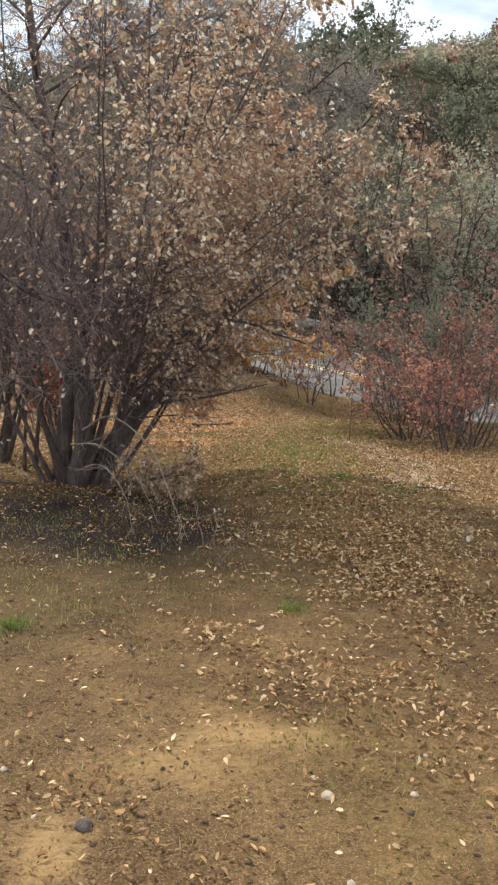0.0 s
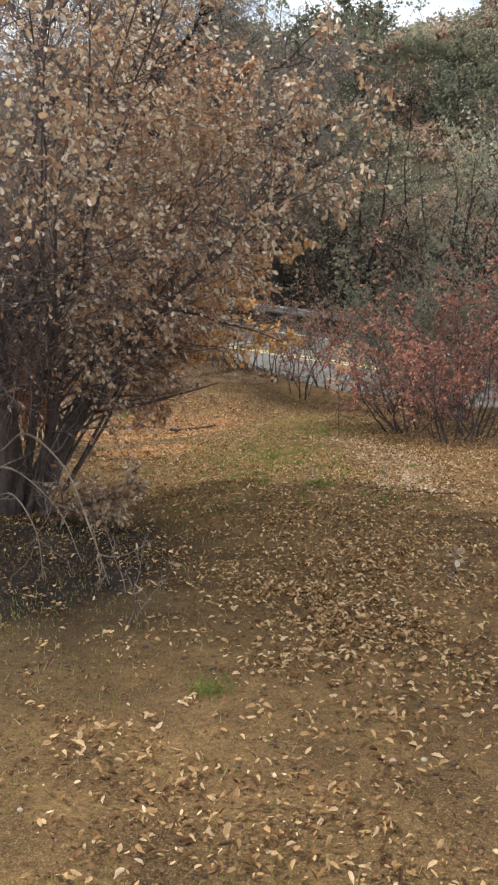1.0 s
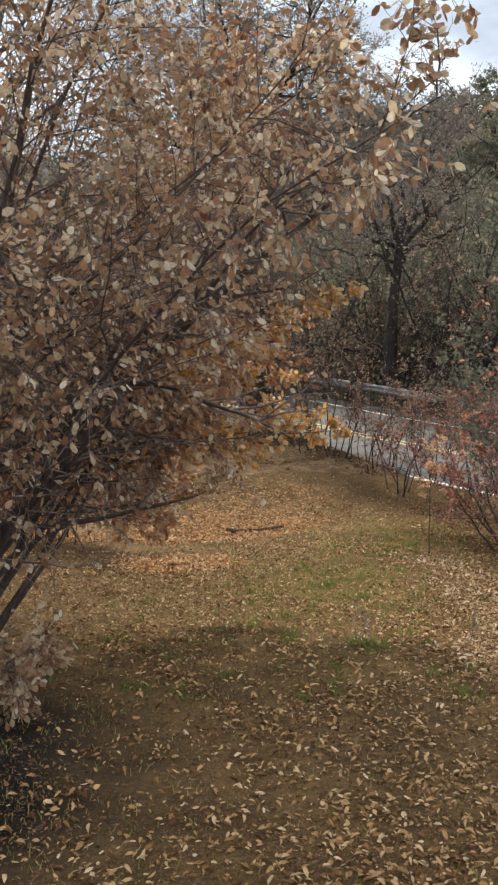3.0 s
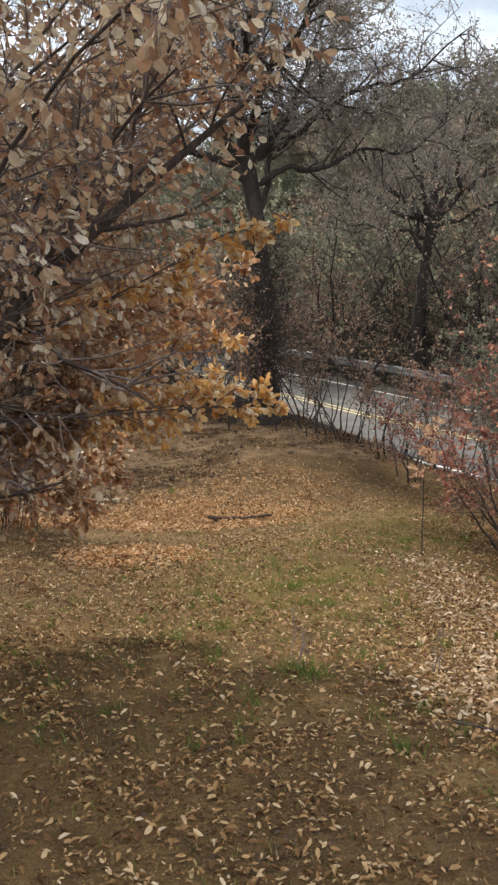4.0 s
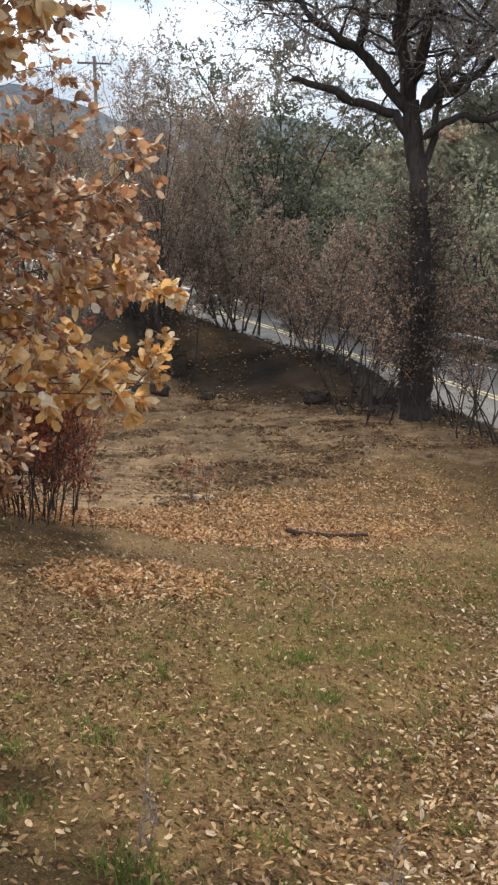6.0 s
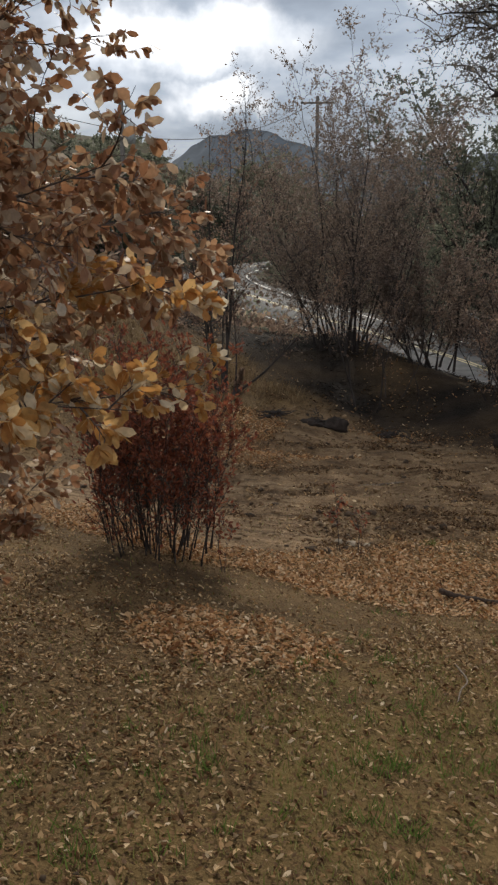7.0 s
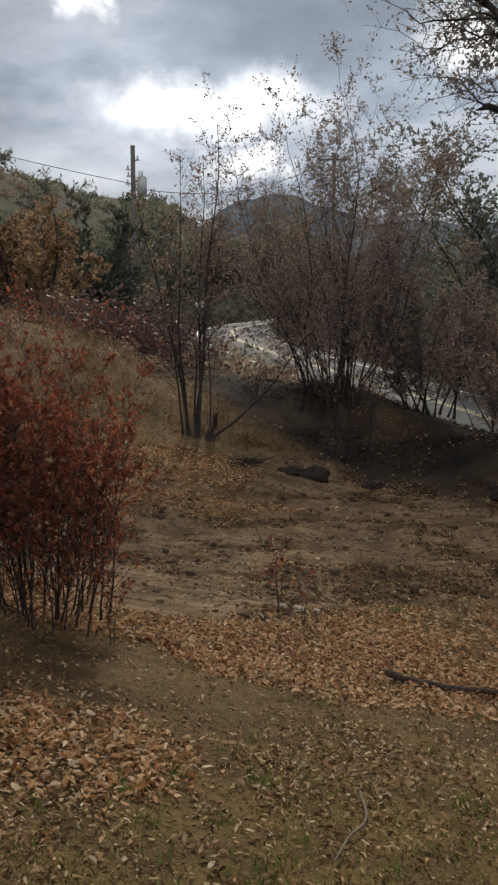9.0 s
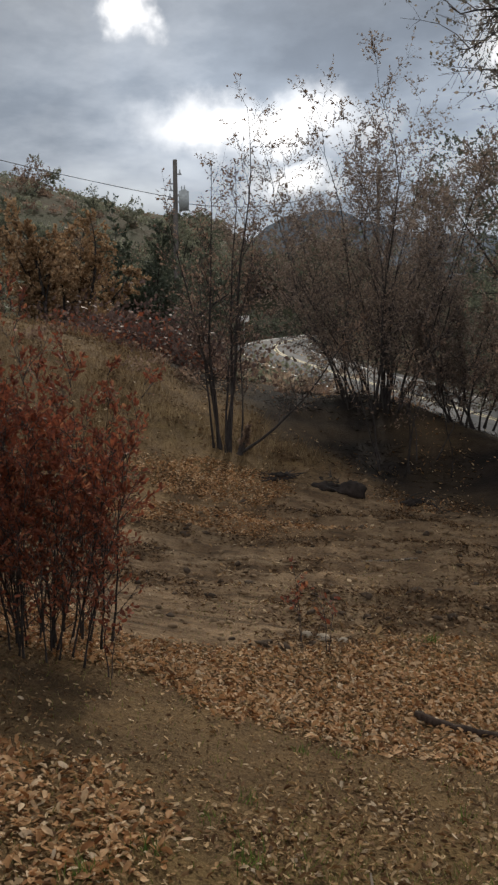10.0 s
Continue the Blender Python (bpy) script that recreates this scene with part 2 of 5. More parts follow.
def soil_material():
    m, n, g = material("soil")
    p = g.outputs["Position"]
    big, mid, grit = n.noise(p, 0.55, 5.0), n.noise(p, 3.0, 6.0, 0.6), n.noise(p, 38.0, 5.0, 0.7)
    crumbs = n.add("ShaderNodeTexVoronoi", {"Vector": p, "Scale": 26.0}).outputs["Distance"]
    patch = n.noise(p, 1.5, 6.0, 0.62)
    sand = n.mix(n.remap(mid, 0.36, 0.64), (0.080, 0.047, 0.022), (0.190, 0.117, 0.051))
    sand = n.mix(n.remap(patch, 0.49, 0.62, 0.0, 0.7), sand, (0.240, 0.151, 0.066))
    sand = n.mix(n.remap(big, 0.40, 0.56, 0.65, 0.0), sand, (0.086, 0.055, 0.025))
    sand = n.mix(n.remap(grit, 0.42, 0.6, 0.0, 0.6), sand, (0.08, 0.05, 0.027))
    sand = n.mix(n.remap(n.noise(p, 130.0, 3.0, 0.7), 0.5, 0.66, 0.0, 0.5), sand, (0.40, 0.28, 0.145))
    silt = n.mix(n.remap(mid, 0.3, 0.7), (0.265, 0.17, 0.076), (0.335, 0.22, 0.105))

    def zone(key):
        return n.add("ShaderNodeAttribute", attribute_name=key).outputs["Fac"]

    patchy = n.math("MULTIPLY", zone("grassy"), n.remap(n.math("ADD", n.math("MULTIPLY", mid, 0.6), n.math("MULTIPLY", grit, 0.4)), 0.38, 0.58, 0.12, 0.8))
    sand = n.mix(n.math("MULTIPLY", zone("silt"), n.remap(mid, 0.3, 0.5, 0.6, 1.0)), sand, silt)
    c = n.mix(patchy, sand, (0.158, 0.112, 0.04))
    mud = n.mix(n.remap(mid, 0.38, 0.62), (0.152, 0.095, 0.052), (0.305, 0.203, 0.115))
    rows = n.noise(n.add("ShaderNodeCombineXYZ", {0: n.add("ShaderNodeVectorMath", {0: p, 1: (0.9, 0.63, 0)}, operation="DOT_PRODUCT").outputs["Value"], 1: n.add("ShaderNodeVectorMath", {0: p, 1: (-4.0, 5.7, 0)}, operation="DOT_PRODUCT").outputs["Value"], 2: 0.0}).outputs[0], 1.0, 6.0, 0.62)
    mud = n.mix(n.remap(rows, 0.54, 0.62, 0.0, 0.6), mud, (0.055, 0.037, 0.023))
    mud = n.mix(n.remap(rows, 0.36, 0.46, 0.6, 0.0), mud, (0.37, 0.267, 0.162))
    mud = n.mix(n.remap(grit, 0.45, 0.65, 0.0, 0.5), mud, (0.08, 0.06, 0.045))
    c = n.mix(zone("mud"), c, mud)
    # near-black burnt soil, with tree and shrub shade painted into the same colour
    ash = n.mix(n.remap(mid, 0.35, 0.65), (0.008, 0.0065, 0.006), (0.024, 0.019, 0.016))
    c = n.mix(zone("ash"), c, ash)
    wild = n.mix(n.remap(mid, 0.35, 0.65), (0.032, 0.023, 0.014), (0.075, 0.053, 0.03))
    wild = n.mix(n.remap(n.noise(p, 0.09, 5.0), 0.42, 0.6), wild, (0.05, 0.052, 0.03))
    c = n.mix(zone("wild"), c, wild)
    relief = n.math("ADD", n.math("MULTIPLY", n.math("MULTIPLY", rows, -1.6), zone("mud")), n.math("ADD", n.math("MULTIPLY", grit, 0.5), n.math("ADD", n.math("MULTIPLY", mid, 0.9), n.math("MULTIPLY", crumbs, 0.35))))
    finish(n, c, 0.95, relief, 0.9, 0.05, spec=0.15)
    return m


SOIL = soil_material()


# ---- mesh helpers ----
def smooth(e0, e1, v):
    t = np.clip((np.asarray(v, float) - e0) / (e1 - e0), 0, 1)
    return t * t * (3 - 2 * t)


def mesh_of(name, verts, faces, mat, shade=False):
    """A mesh from arrays; faces is one array (n, 3 or 4) or a list of faces."""
    me = bpy.data.meshes.new(name)
    if isinstance(faces, np.ndarray):
        k = faces.shape[1]
        me.vertices.add(len(verts))
        me.vertices.foreach_set("co", np.ascontiguousarray(verts, np.float32).ravel())
        me.loops.add(faces.size)
        me.loops.foreach_set("vertex_index", np.ascontiguousarray(faces, np.int32).ravel())
        me.polygons.add(len(faces))
        me.polygons.foreach_set("loop_start", np.arange(0, faces.size, k, dtype=np.int32))
        me.update(calc_edges=True)
    else:
        me.from_pydata([tuple(v) for v in verts], [], faces)
    if shade:
        me.polygons.foreach_set("use_smooth", np.ones(len(me.polygons), bool))
    me.materials.append(mat)
    return me


def root(name, at, label, category, group="", kind=""):
    ob = new(name)
    ob.empty_display_size = 0.1
    ob.location = at
    return tagged(ob, label, category, group, kind)


def part(name, me, parent, label="", kind=""):
    """One mesh object under a thing or a part; its vertices are in the thing's own space."""
    ob = new(name, me)
    ob.parent = parent
    return tagged(ob, label, "", "", kind)


def from_bm(name, bm, mat, shade=False):
    me = bpy.data.meshes.new(name)
    bm.to_mesh(me)
    bm.free()
    me.materials.append(mat)
    if shade:
        me.polygons.foreach_set("use_smooth", np.ones(len(me.polygons), bool))
    return me


class Tubes:
    """Collects tapered tubes into one mesh."""

    def __init__(self):
        self.v, self.f, self.n = [], [], 0

    def add(self, pts, radii, sides=5):
        pts = np.asarray(pts, float)
        k = len(pts)
        tan = np.gradient(pts, axis=0)
        tan /= np.linalg.norm(tan, axis=1)[:, None] + 1e-9
        ref = np.array((0.31, 0.95, 0.05)) if abs(tan[0][2]) > 0.6 else np.array((0.05, 0.1, 1.0))
        u = np.cross(tan, ref)
        u /= np.linalg.norm(u, axis=1)[:, None] + 1e-9
        q = np.cross(tan, u)
        a = np.arange(sides) * 2 * np.pi / sides
        ring = pts[:, None] + np.asarray(radii)[:, None, None] * (np.cos(a)[None, :, None] * u[:, None] + np.sin(a)[None, :, None] * q[:, None])
        self.v.append(ring.reshape(-1, 3))
        i, j = np.meshgrid(np.arange(k - 1), np.arange(sides), indexing="ij")
        b = self.n + i * sides
        f = np.stack([b + j, b + (j + 1) % sides, b + sides + (j + 1) % sides, b + sides + j], -1).reshape(-1, 4)
        self.f.append(f)
        self.n += k * sides

    def mesh(self, name, mat):
        return mesh_of(name, np.concatenate(self.v), np.concatenate(self.f), mat, True)


def unit(v):
    return v / (np.linalg.norm(v, axis=-1, keepdims=True) + 1e-9)


def leaf_mesh(name, pos, axis, size, mat, rng, width=0.5, curl=0.25, droop=0.0, flat=False, simple=False):
    """Many leaves in one mesh: six points each, folded along the midrib and curled."""
    n = len(pos)
    pos, axis = np.asarray(pos, float), unit(np.asarray(axis, float))
    axis = unit(axis + np.array((0, 0, -droop)))
    side = unit(np.cross(axis, rng.normal(size=(n, 3)) if not flat else np.array((0, 0, 1.0)) + rng.normal(size=(n, 3)) * 0.35))
    nor = np.cross(side, axis)
    if flat:
        nor *= np.sign(nor[:, 2:3] + 1e-9)
    wid = width * (0.75 + 0.5 * rng.rand(n))
    c = curl * rng.uniform(-0.3, 1.0, n)
    tmpl = [(0.0, 0.0, 0.0), (0.35, 0.40, 1), (0.76, 0.40, 1), (1.0, 0.0, 0.6), (0.76, -0.40, 1), (0.35, -0.40, 1)]
    if simple:
        tmpl = [(0.0, 0.0, 0.0), (0.5, 0.5, 1), (1.0, 0.0, 0.6), (0.5, -0.5, 1)]
    out = np.empty((n, len(tmpl), 3))
    for k, (a, s, h) in enumerate(tmpl):
        bend = c * h * (0.5 if k != 3 else 0.6)
        out[:, k] = pos + size[:, None] * (a * axis + (s * wid)[:, None] * side + bend[:, None] * nor)
    if simple:
        return mesh_of(name, out.reshape(-1, 3), np.arange(n)[:, None] * 4 + np.array([[0, 3, 2, 1]]), mat)
    b = np.arange(n)[:, None] * 6
    faces = np.concatenate([b + np.array([[0, 3, 2, 1]]), b + np.array([[0, 5, 4, 3]])])
    return mesh_of(name, out.reshape(-1, 3), faces, mat)


def sprout(rng, start, way, length, steps, wander, lift=0.0):
    """A branch's line: a wandering path of a given length."""
    pts, d = [np.array(start, float)], np.array(way, float)
    d /= np.linalg.norm(d)
    for _ in range(steps):
        d = d + rng.normal(size=3) * wander + np.array((0, 0, lift))
        d /= np.linalg.norm(d)
        pts.append(pts[-1] + d * length / steps)
    return np.array(pts)


def side_way(rng, d, angle):
    d = d / np.linalg.norm(d)
    s = np.cross(d, rng.normal(size=3))
    s /= np.linalg.norm(s) + 1e-9
    return d * math.cos(angle) + s * math.sin(angle)


def plant(name, at, label, category, stems, seed, bark, twigmat, leafmat, boughs=9, twigs=7, leaves=5, leafsize=0.06, width=0.5,
          wander=0.10, bare=0.25, bough_len=0.38, twig_len=0.4, droop=0.3, lift=0.03, group="", sides=7, stem_name="stem", keep=None, split=True, angle=0.75, soft_leaf=0.25, limit=None, simple=False, coarse=False):
    """A woody plant: stems (start, way, length, radius) with boughs, twigs and leaves on the twigs."""
    rng = np.random.RandomState(seed)
    ob = root(name, at, label, category, group)
    fine, crown_p, crown_a = Tubes(), [], []
    whole = Tubes()
    bs, ts = (4, 2) if coarse else (6, 3)
    for start, way, length, radius in stems:
        wood = Tubes() if split else whole
        line = sprout(rng, start, way, length, 12, wander, lift)
        if limit is not None:
            out = np.nonzero(~limit(line[5:]))[0]
            if len(out):
                cut = np.linspace(0, 4 + out[0], 13)
                line = np.stack([np.interp(cut, np.arange(13), line[:, c]) for c in range(3)], -1)
        taper = radius * (1 - 0.9 * np.linspace(0, 1, 13) ** 0.8)
        taper[0] *= 1.35
        wood.add(line, taper, sides)
        for b in range(boughs):
            f = bare + (1 - bare) * (b + rng.rand()) / boughs
            i = min(int(f * 12), 11)
            p = line[i] + (line[i + 1] - line[i]) * (f * 12 - i)
            bl = length * bough_len * (1.15 - 0.75 * f) * rng.uniform(0.6, 1.3)
            for attempt in range(4):
                bway = side_way(rng, line[i + 1] - line[i], rng.uniform(0.6, 1.3) * angle) + np.array((0, 0, 0.12))
                bline = sprout(rng, p, bway, bl, bs, wander * 1.6, lift)
                if limit is None or limit(bline).all():
                    break
                bl *= 0.7
            else:
                continue
            br = min(max(0.0035, taper[i] * 0.45), 0.022 if limit is not None else 1.0)
            wood.add(bline, br * (1 - 0.8 * np.linspace(0, 1, bs + 1)), 3 if coarse else 4)
            for t in range(twigs):
                g = 0.2 + 0.8 * (t + rng.rand()) / twigs
                j = min(int(g * bs), bs - 1)
                tw = side_way(rng, bline[j + 1] - bline[j], rng.uniform(0.4, 1.1))
                tl = bl * twig_len * rng.uniform(0.5, 1.3)
                tline = sprout(rng, bline[j], tw, tl, ts, wander * 2.2, lift)
                if limit is not None and not limit(tline).all():
                    continue
                fine.add(tline, min(max(0.0018, br * 0.4), 0.007) * (1 - 0.7 * np.linspace(0, 1, ts + 1)), 3)
                k = rng.poisson(leaves)
                if k:
                    s = rng.uniform(0.15, 1.02, k) ** 0.7 * ts
                    ii = np.minimum(s.astype(int), ts - 1)
                    lp = tline[ii] + (tline[ii + 1] - tline[ii]) * (s - ii)[:, None]
                    la = (tline[ii + 1] - tline[ii]) / (tl / ts) + rng.normal(size=(k, 3)) * 0.8
                    crown_p.append(lp)
                    crown_a.append(la)
        if split:
            part(stem_name, wood.mesh(stem_name, bark), ob)
    if not split:
        part(stem_name, whole.mesh(stem_name, bark), ob)
    part("twigwork", fine.mesh("twigwork", twigmat), ob, kind="stuff")
    if crown_p:
        lp, la = np.concatenate(crown_p), np.concatenate(crown_a)
        if keep is not None:
            ok = rng.rand(len(lp)) < keep(lp)
            lp, la = lp[ok], la[ok]
        if limit is not None:
            ok = limit(lp)
            lp, la = lp[ok], la[ok]
        size = leafsize * rng.uniform(0.6, 1.3, len(lp))
        part("foliage", leaf_mesh("foliage", lp, la, size, leafmat, rng, width, soft_leaf, droop, simple=simple), ob, kind="stuff")
    return ob


def fan(rng, count, spread, length, radius, base=0.2, lean=(0, 0)):
    """Stems that rise from one stool."""
    out = []
    for k in range(count):
        a = 2 * math.pi * (k + rng.rand() * 0.8) / count
        s = spread * math.sqrt(rng.rand())
        out.append(((base * math.cos(a) * rng.rand(), base * math.sin(a) * rng.rand(), -0.05),
                    (s * math.cos(a) + lean[0], s * math.sin(a) + lean[1], 1), length * rng.uniform(0.65, 1.08), radius * rng.uniform(0.6, 1.15)))
    return out


# ---- the ground ----
ROAD = np.array([(34, 4, -5.6), (24, 11.5, -5.4), (14, 19, -5.2), (6, 25.2, -5.05), (0.3, 29.6, -5.0), (-3.6, 33.3, -5.0), (-9.4, 38.0, -4.9), (-14.8, 41.6, -4.5),
                 (-20.5, 44.6, -4.05), (-34, 52, -3.1), (-46, 60.5, -2.35), (-53, 69, -1.75), (-54, 80, -0.9), (-47, 91, 0.1), (-38, 97, 0.6)], float)


def spline(p, per=10):
    """A smooth line through the points."""
    out = []
    q = np.vstack([2 * p[0] - p[1], p, 2 * p[-1] - p[-2]])
    for i in range(1, len(q) - 2):
        a, b, c, d = q[i - 1], q[i], q[i + 1], q[i + 2]
        for t in np.arange(per) / per:
            out.append(0.5 * (2 * b + (c - a) * t + (2 * a - 5 * b + 4 * c - d) * t * t + (3 * b - a - 3 * c + d) * t ** 3))
    out.append(q[-2])
    return np.array(out)


LINE = spline(ROAD)


def near_road(x, y):
    """Distance to the road's middle, the road's height there, and on which side (+ beyond it)."""
    best, hz, sgn = np.full(x.shape, 1e9), np.zeros(x.shape), np.ones(x.shape)
    for k in range(len(LINE) - 1):
        a, b = LINE[k], LINE[k + 1]
        d = b[:2] - a[:2]
        t = np.clip(((x - a[0]) * d[0] + (y - a[1]) * d[1]) / (d @ d), 0, 1)
        px, py = a[0] + t * d[0], a[1] + t * d[1]
        r = np.hypot(x - px, y - py)
        m = r < best
        best = np.where(m, r, best)
        hz = np.where(m, a[2] + t * (b[2] - a[2]), hz)
        sgn = np.where(m, np.sign(d[0] * (y - a[1]) - d[1] * (x - a[0])), sgn)
    return best, hz, -sgn


def wave(x, y, s, seed=0.0):
    return np.sin(x * s + seed) * np.sin(y * s * 1.13 + seed * 2.1) + 0.5 * np.sin(x * s * 2.3 + y * s * 1.7 + seed * 3.3) + 0.3 * np.sin(x * s * 4.1 - y * s * 3.7 + seed)


def height(x, y):
    x, y = np.asarray(x, float), np.asarray(y, float)
    slope = -0.2034 * y
    slope = np.where(y < -6, 1.22 - 0.05 * (y + 6), slope)
    low = -3.24 - 0.5 * smooth(-1.2, 2.2, x) + 0.185 * np.clip(-5.6 - x, 0, 4)
    low = low + 0.55 * np.exp(-((y - 24.2 + 0.22 * (x + 6)) / 1.5) ** 2) * smooth(-2.0, -4.2, x) * smooth(-12, -8, x)
    low = low - 1.15 * smooth(25.5, 31, y) * smooth(-6, -9, x)
    low = low - 0.1 * smooth(20, 24, y) * smooth(-2, 1, x)
    slope = slope - 0.085 * np.exp(-(((x + 2.0) / 1.7) ** 2 + ((y - 14.1) / 1.2) ** 2)) - 0.06 * np.exp(-(((x - 1.7) / 0.7) ** 2 + ((y - 10.6) / 1.3) ** 2)) + 0.05 * np.exp(-(((x - 0.7) / 0.6) ** 2 + ((y - 9.3) / 0.8) ** 2))
    k = 0.11
    z = np.where(np.abs(slope - low) > 3 * k, np.maximum(slope, low), np.maximum(slope, low) + k * np.log1p(np.exp(-np.abs(slope - low) / k)) - 0.02)
    # the hillside to the left
    hill = 2.4 * smooth(-7.5, -15, x) * (1 - 0.85 * smooth(17, 28, y)) * smooth(8, 15, y)
    z = z + hill
    d, hz, s = near_road(x, y)
    near = np.where(s > 0, smooth(4.5, 10, d), smooth(3.4, 7.0, d))
    far_z = hz + 0.10 * np.maximum(0, d - 5) + 0.085 * np.maximum(0, d - 30)
    far_z = np.minimum(far_z, hz + 28)
    z = np.where(s > 0, hz * (1 - near) + far_z * near, hz * (1 - near) + z * near)
    # slow heave and the fine roughness of trodden earth
    z = z + 0.018 * wave(x, y, 1.3, 0.7) * smooth(0, 2, np.abs(y) + 1) * np.where(d > 4, 1, 0)
    # runnels in the washed-out earth
    wash = smooth(15.0, 16.4, y) * smooth(21.5, 19.5, y) * smooth(-1.4, -2.2, x - 0.3 * (y - 17)) * smooth(-8, -5.5, x)
    z = z + wash * 0.034 * (np.sin((0.82 * y - 0.57 * x) * 11 + 1.6 * wave(x, y, 0.9, 1.2)) + 0.6 * wave(x, y, 5.0, 0.4))
    # the hills: a ridge to the left, a wooded slope across the road
    r, az = np.hypot(x, y), np.degrees(np.arctan2(-x, y))
    crest = 6.6 + 3.4 * smooth(46, 64, az) - 6 * smooth(45, 40, az)
    z = z + smooth(60, 210, r) * smooth(39, 44, az) * smooth(7, 26, d) * smooth(170, 120, az) * (np.tan(np.radians(crest)) * 205 + 3)
    rise = 3.9 * smooth(26, 4, az) * smooth(-150, -90, az) + (0.8 + 1.9 * smooth(29, 36, az)) * smooth(44, 38, az)
    top = 140 * np.tan(np.radians(rise)) + 2 + 1.5 * wave(x, y, 0.05, 1.0)
    k = smooth(45, 140, r) * (az < 44) * (az > -150) * smooth(7, 26, d)
    z = z * (1 - k) + np.maximum(top, z) * k
    return z


def ground_height(x, y):
    return float(height(np.array([x]), np.array([y]))[0])


def steps(a, b, fine, far, grow):
    mid = np.arange(a, b + fine / 2, fine)
    out, s = [], fine
    v = b
    while v < far:
        s *= grow
        v += s
        out.append(v)
    low, s, v = [], fine, a
    while v > -far:
        s *= grow
        v -= s
        low.append(v)
    return np.concatenate([low[::-1], mid, out])


gx, gy = steps(-10.5, 4.6, 0.085, 2600, 1.13), steps(0.4, 25.0, 0.085, 2600, 1.13)
X, Y = np.meshgrid(gx, gy, indexing="ij")
Z = height(X, Y)
a, b = np.meshgrid(np.arange(len(gx) - 1), np.arange(len(gy) - 1), indexing="ij")
i0 = a * len(gy) + b
quads = np.stack([i0, i0 + len(gy), i0 + len(gy) + 1, i0 + 1], -1).reshape(-1, 4)
me = mesh_of("ground", np.stack([X, Y, Z], -1).reshape(-1, 3), quads, SOIL, True)


def grassy_at(x, y):
    d1 = 1.15 * np.exp(-(((x - 0.62) / 0.95) ** 2 + ((y - 11.3) / 1.7) ** 2))
    d2 = 0.9 * np.exp(-(((x - 1.4) / 0.9) ** 2 + ((y - 14.8) / 1.8) ** 2))
    d3 = 0.22 * np.exp(-(((x + 0.3) / 2.2) ** 2 + ((y - 8.0) / 2.8) ** 2)) + 0.22 * smooth(0.1, 0.9, wave(x, y, 0.9, 5.0)) * smooth(7, 3, y)
    d4 = 0.6 * np.exp(-(((x + 9.6) / 0.9) ** 2 + ((y - 19.6) / 0.9) ** 2))
    d6 = 0.75 * np.exp(-(((x - 0.5) / 0.3) ** 2 + ((y - 2.55) / 0.42) ** 2)) + 0.45 * np.exp(-(((x + 1.0) / 0.5) ** 2 + ((y - 4.6) / 0.7) ** 2))
    d5 = d6 + 0.16 * np.exp(-(((x + 0.6) / 1.2) ** 2 + ((y - 4.6) / 1.5) ** 2))
    return np.clip(d1 + d2 + d3 + d4 + d5, 0, 1)


def silt_at(x, y):
    e = np.exp(-(((x + 0.1 - 0.5 * (y - 2.6)) / 0.32) ** 2 + ((y - 2.6) / 0.38) ** 2)) + np.exp(-(((x + 0.55) / 0.14) ** 2 + ((y - 1.95) / 0.25) ** 2))
    e = e + 0.7 * np.exp(-(((x - 0.95) / 0.3) ** 2 + ((y - 8.3) / 0.35) ** 2)) + 0.6 * np.exp(-(((x - 1.5) / 0.35) ** 2 + ((y - 7.4) / 0.4) ** 2))
    e = e + np.exp(-(((x - 0.24) / 0.17) ** 2 + ((y - 2.74) / 0.10) ** 2))
    return 0.8 * np.clip(1.7 * (e - 0.38 + 0.1 * wave(x, y, 9.0, 2.0)), 0, 1)


def mud_edge(y):
    """Where the washed-out mud gives way to grass, to the right."""
    return np.interp(y, [13.7, 13.86, 14.33, 14.63, 15.3, 16.8, 17.6, 18.5, 19.1, 19.6, 22.0], [-4.6, -3.55, -3.05, -2.7, -2.5, -1.95, -1.65, -1.4, -0.5, 0.7, 1.5])


def drift_edge(x):
    """The uphill edge of the leaf drift along the wash."""
    return np.interp(x, [-4, -3.0, -2.76, -2.46, -1.87, -1.44, -1.1, -0.6, -0.15], [12.8, 13.1, 13.25, 13.48, 13.42, 13.48, 13.7, 13.94, 14.15])


def mud_at(x, y):
    return smooth(0.3, -0.2, x - mud_edge(y) - 0.12 * wave(x, y, 1.6, 2.0)) * smooth(22.5, 20.8, y) * smooth(-7.8, -6.2, x) * smooth(13.6, 14.2, y)


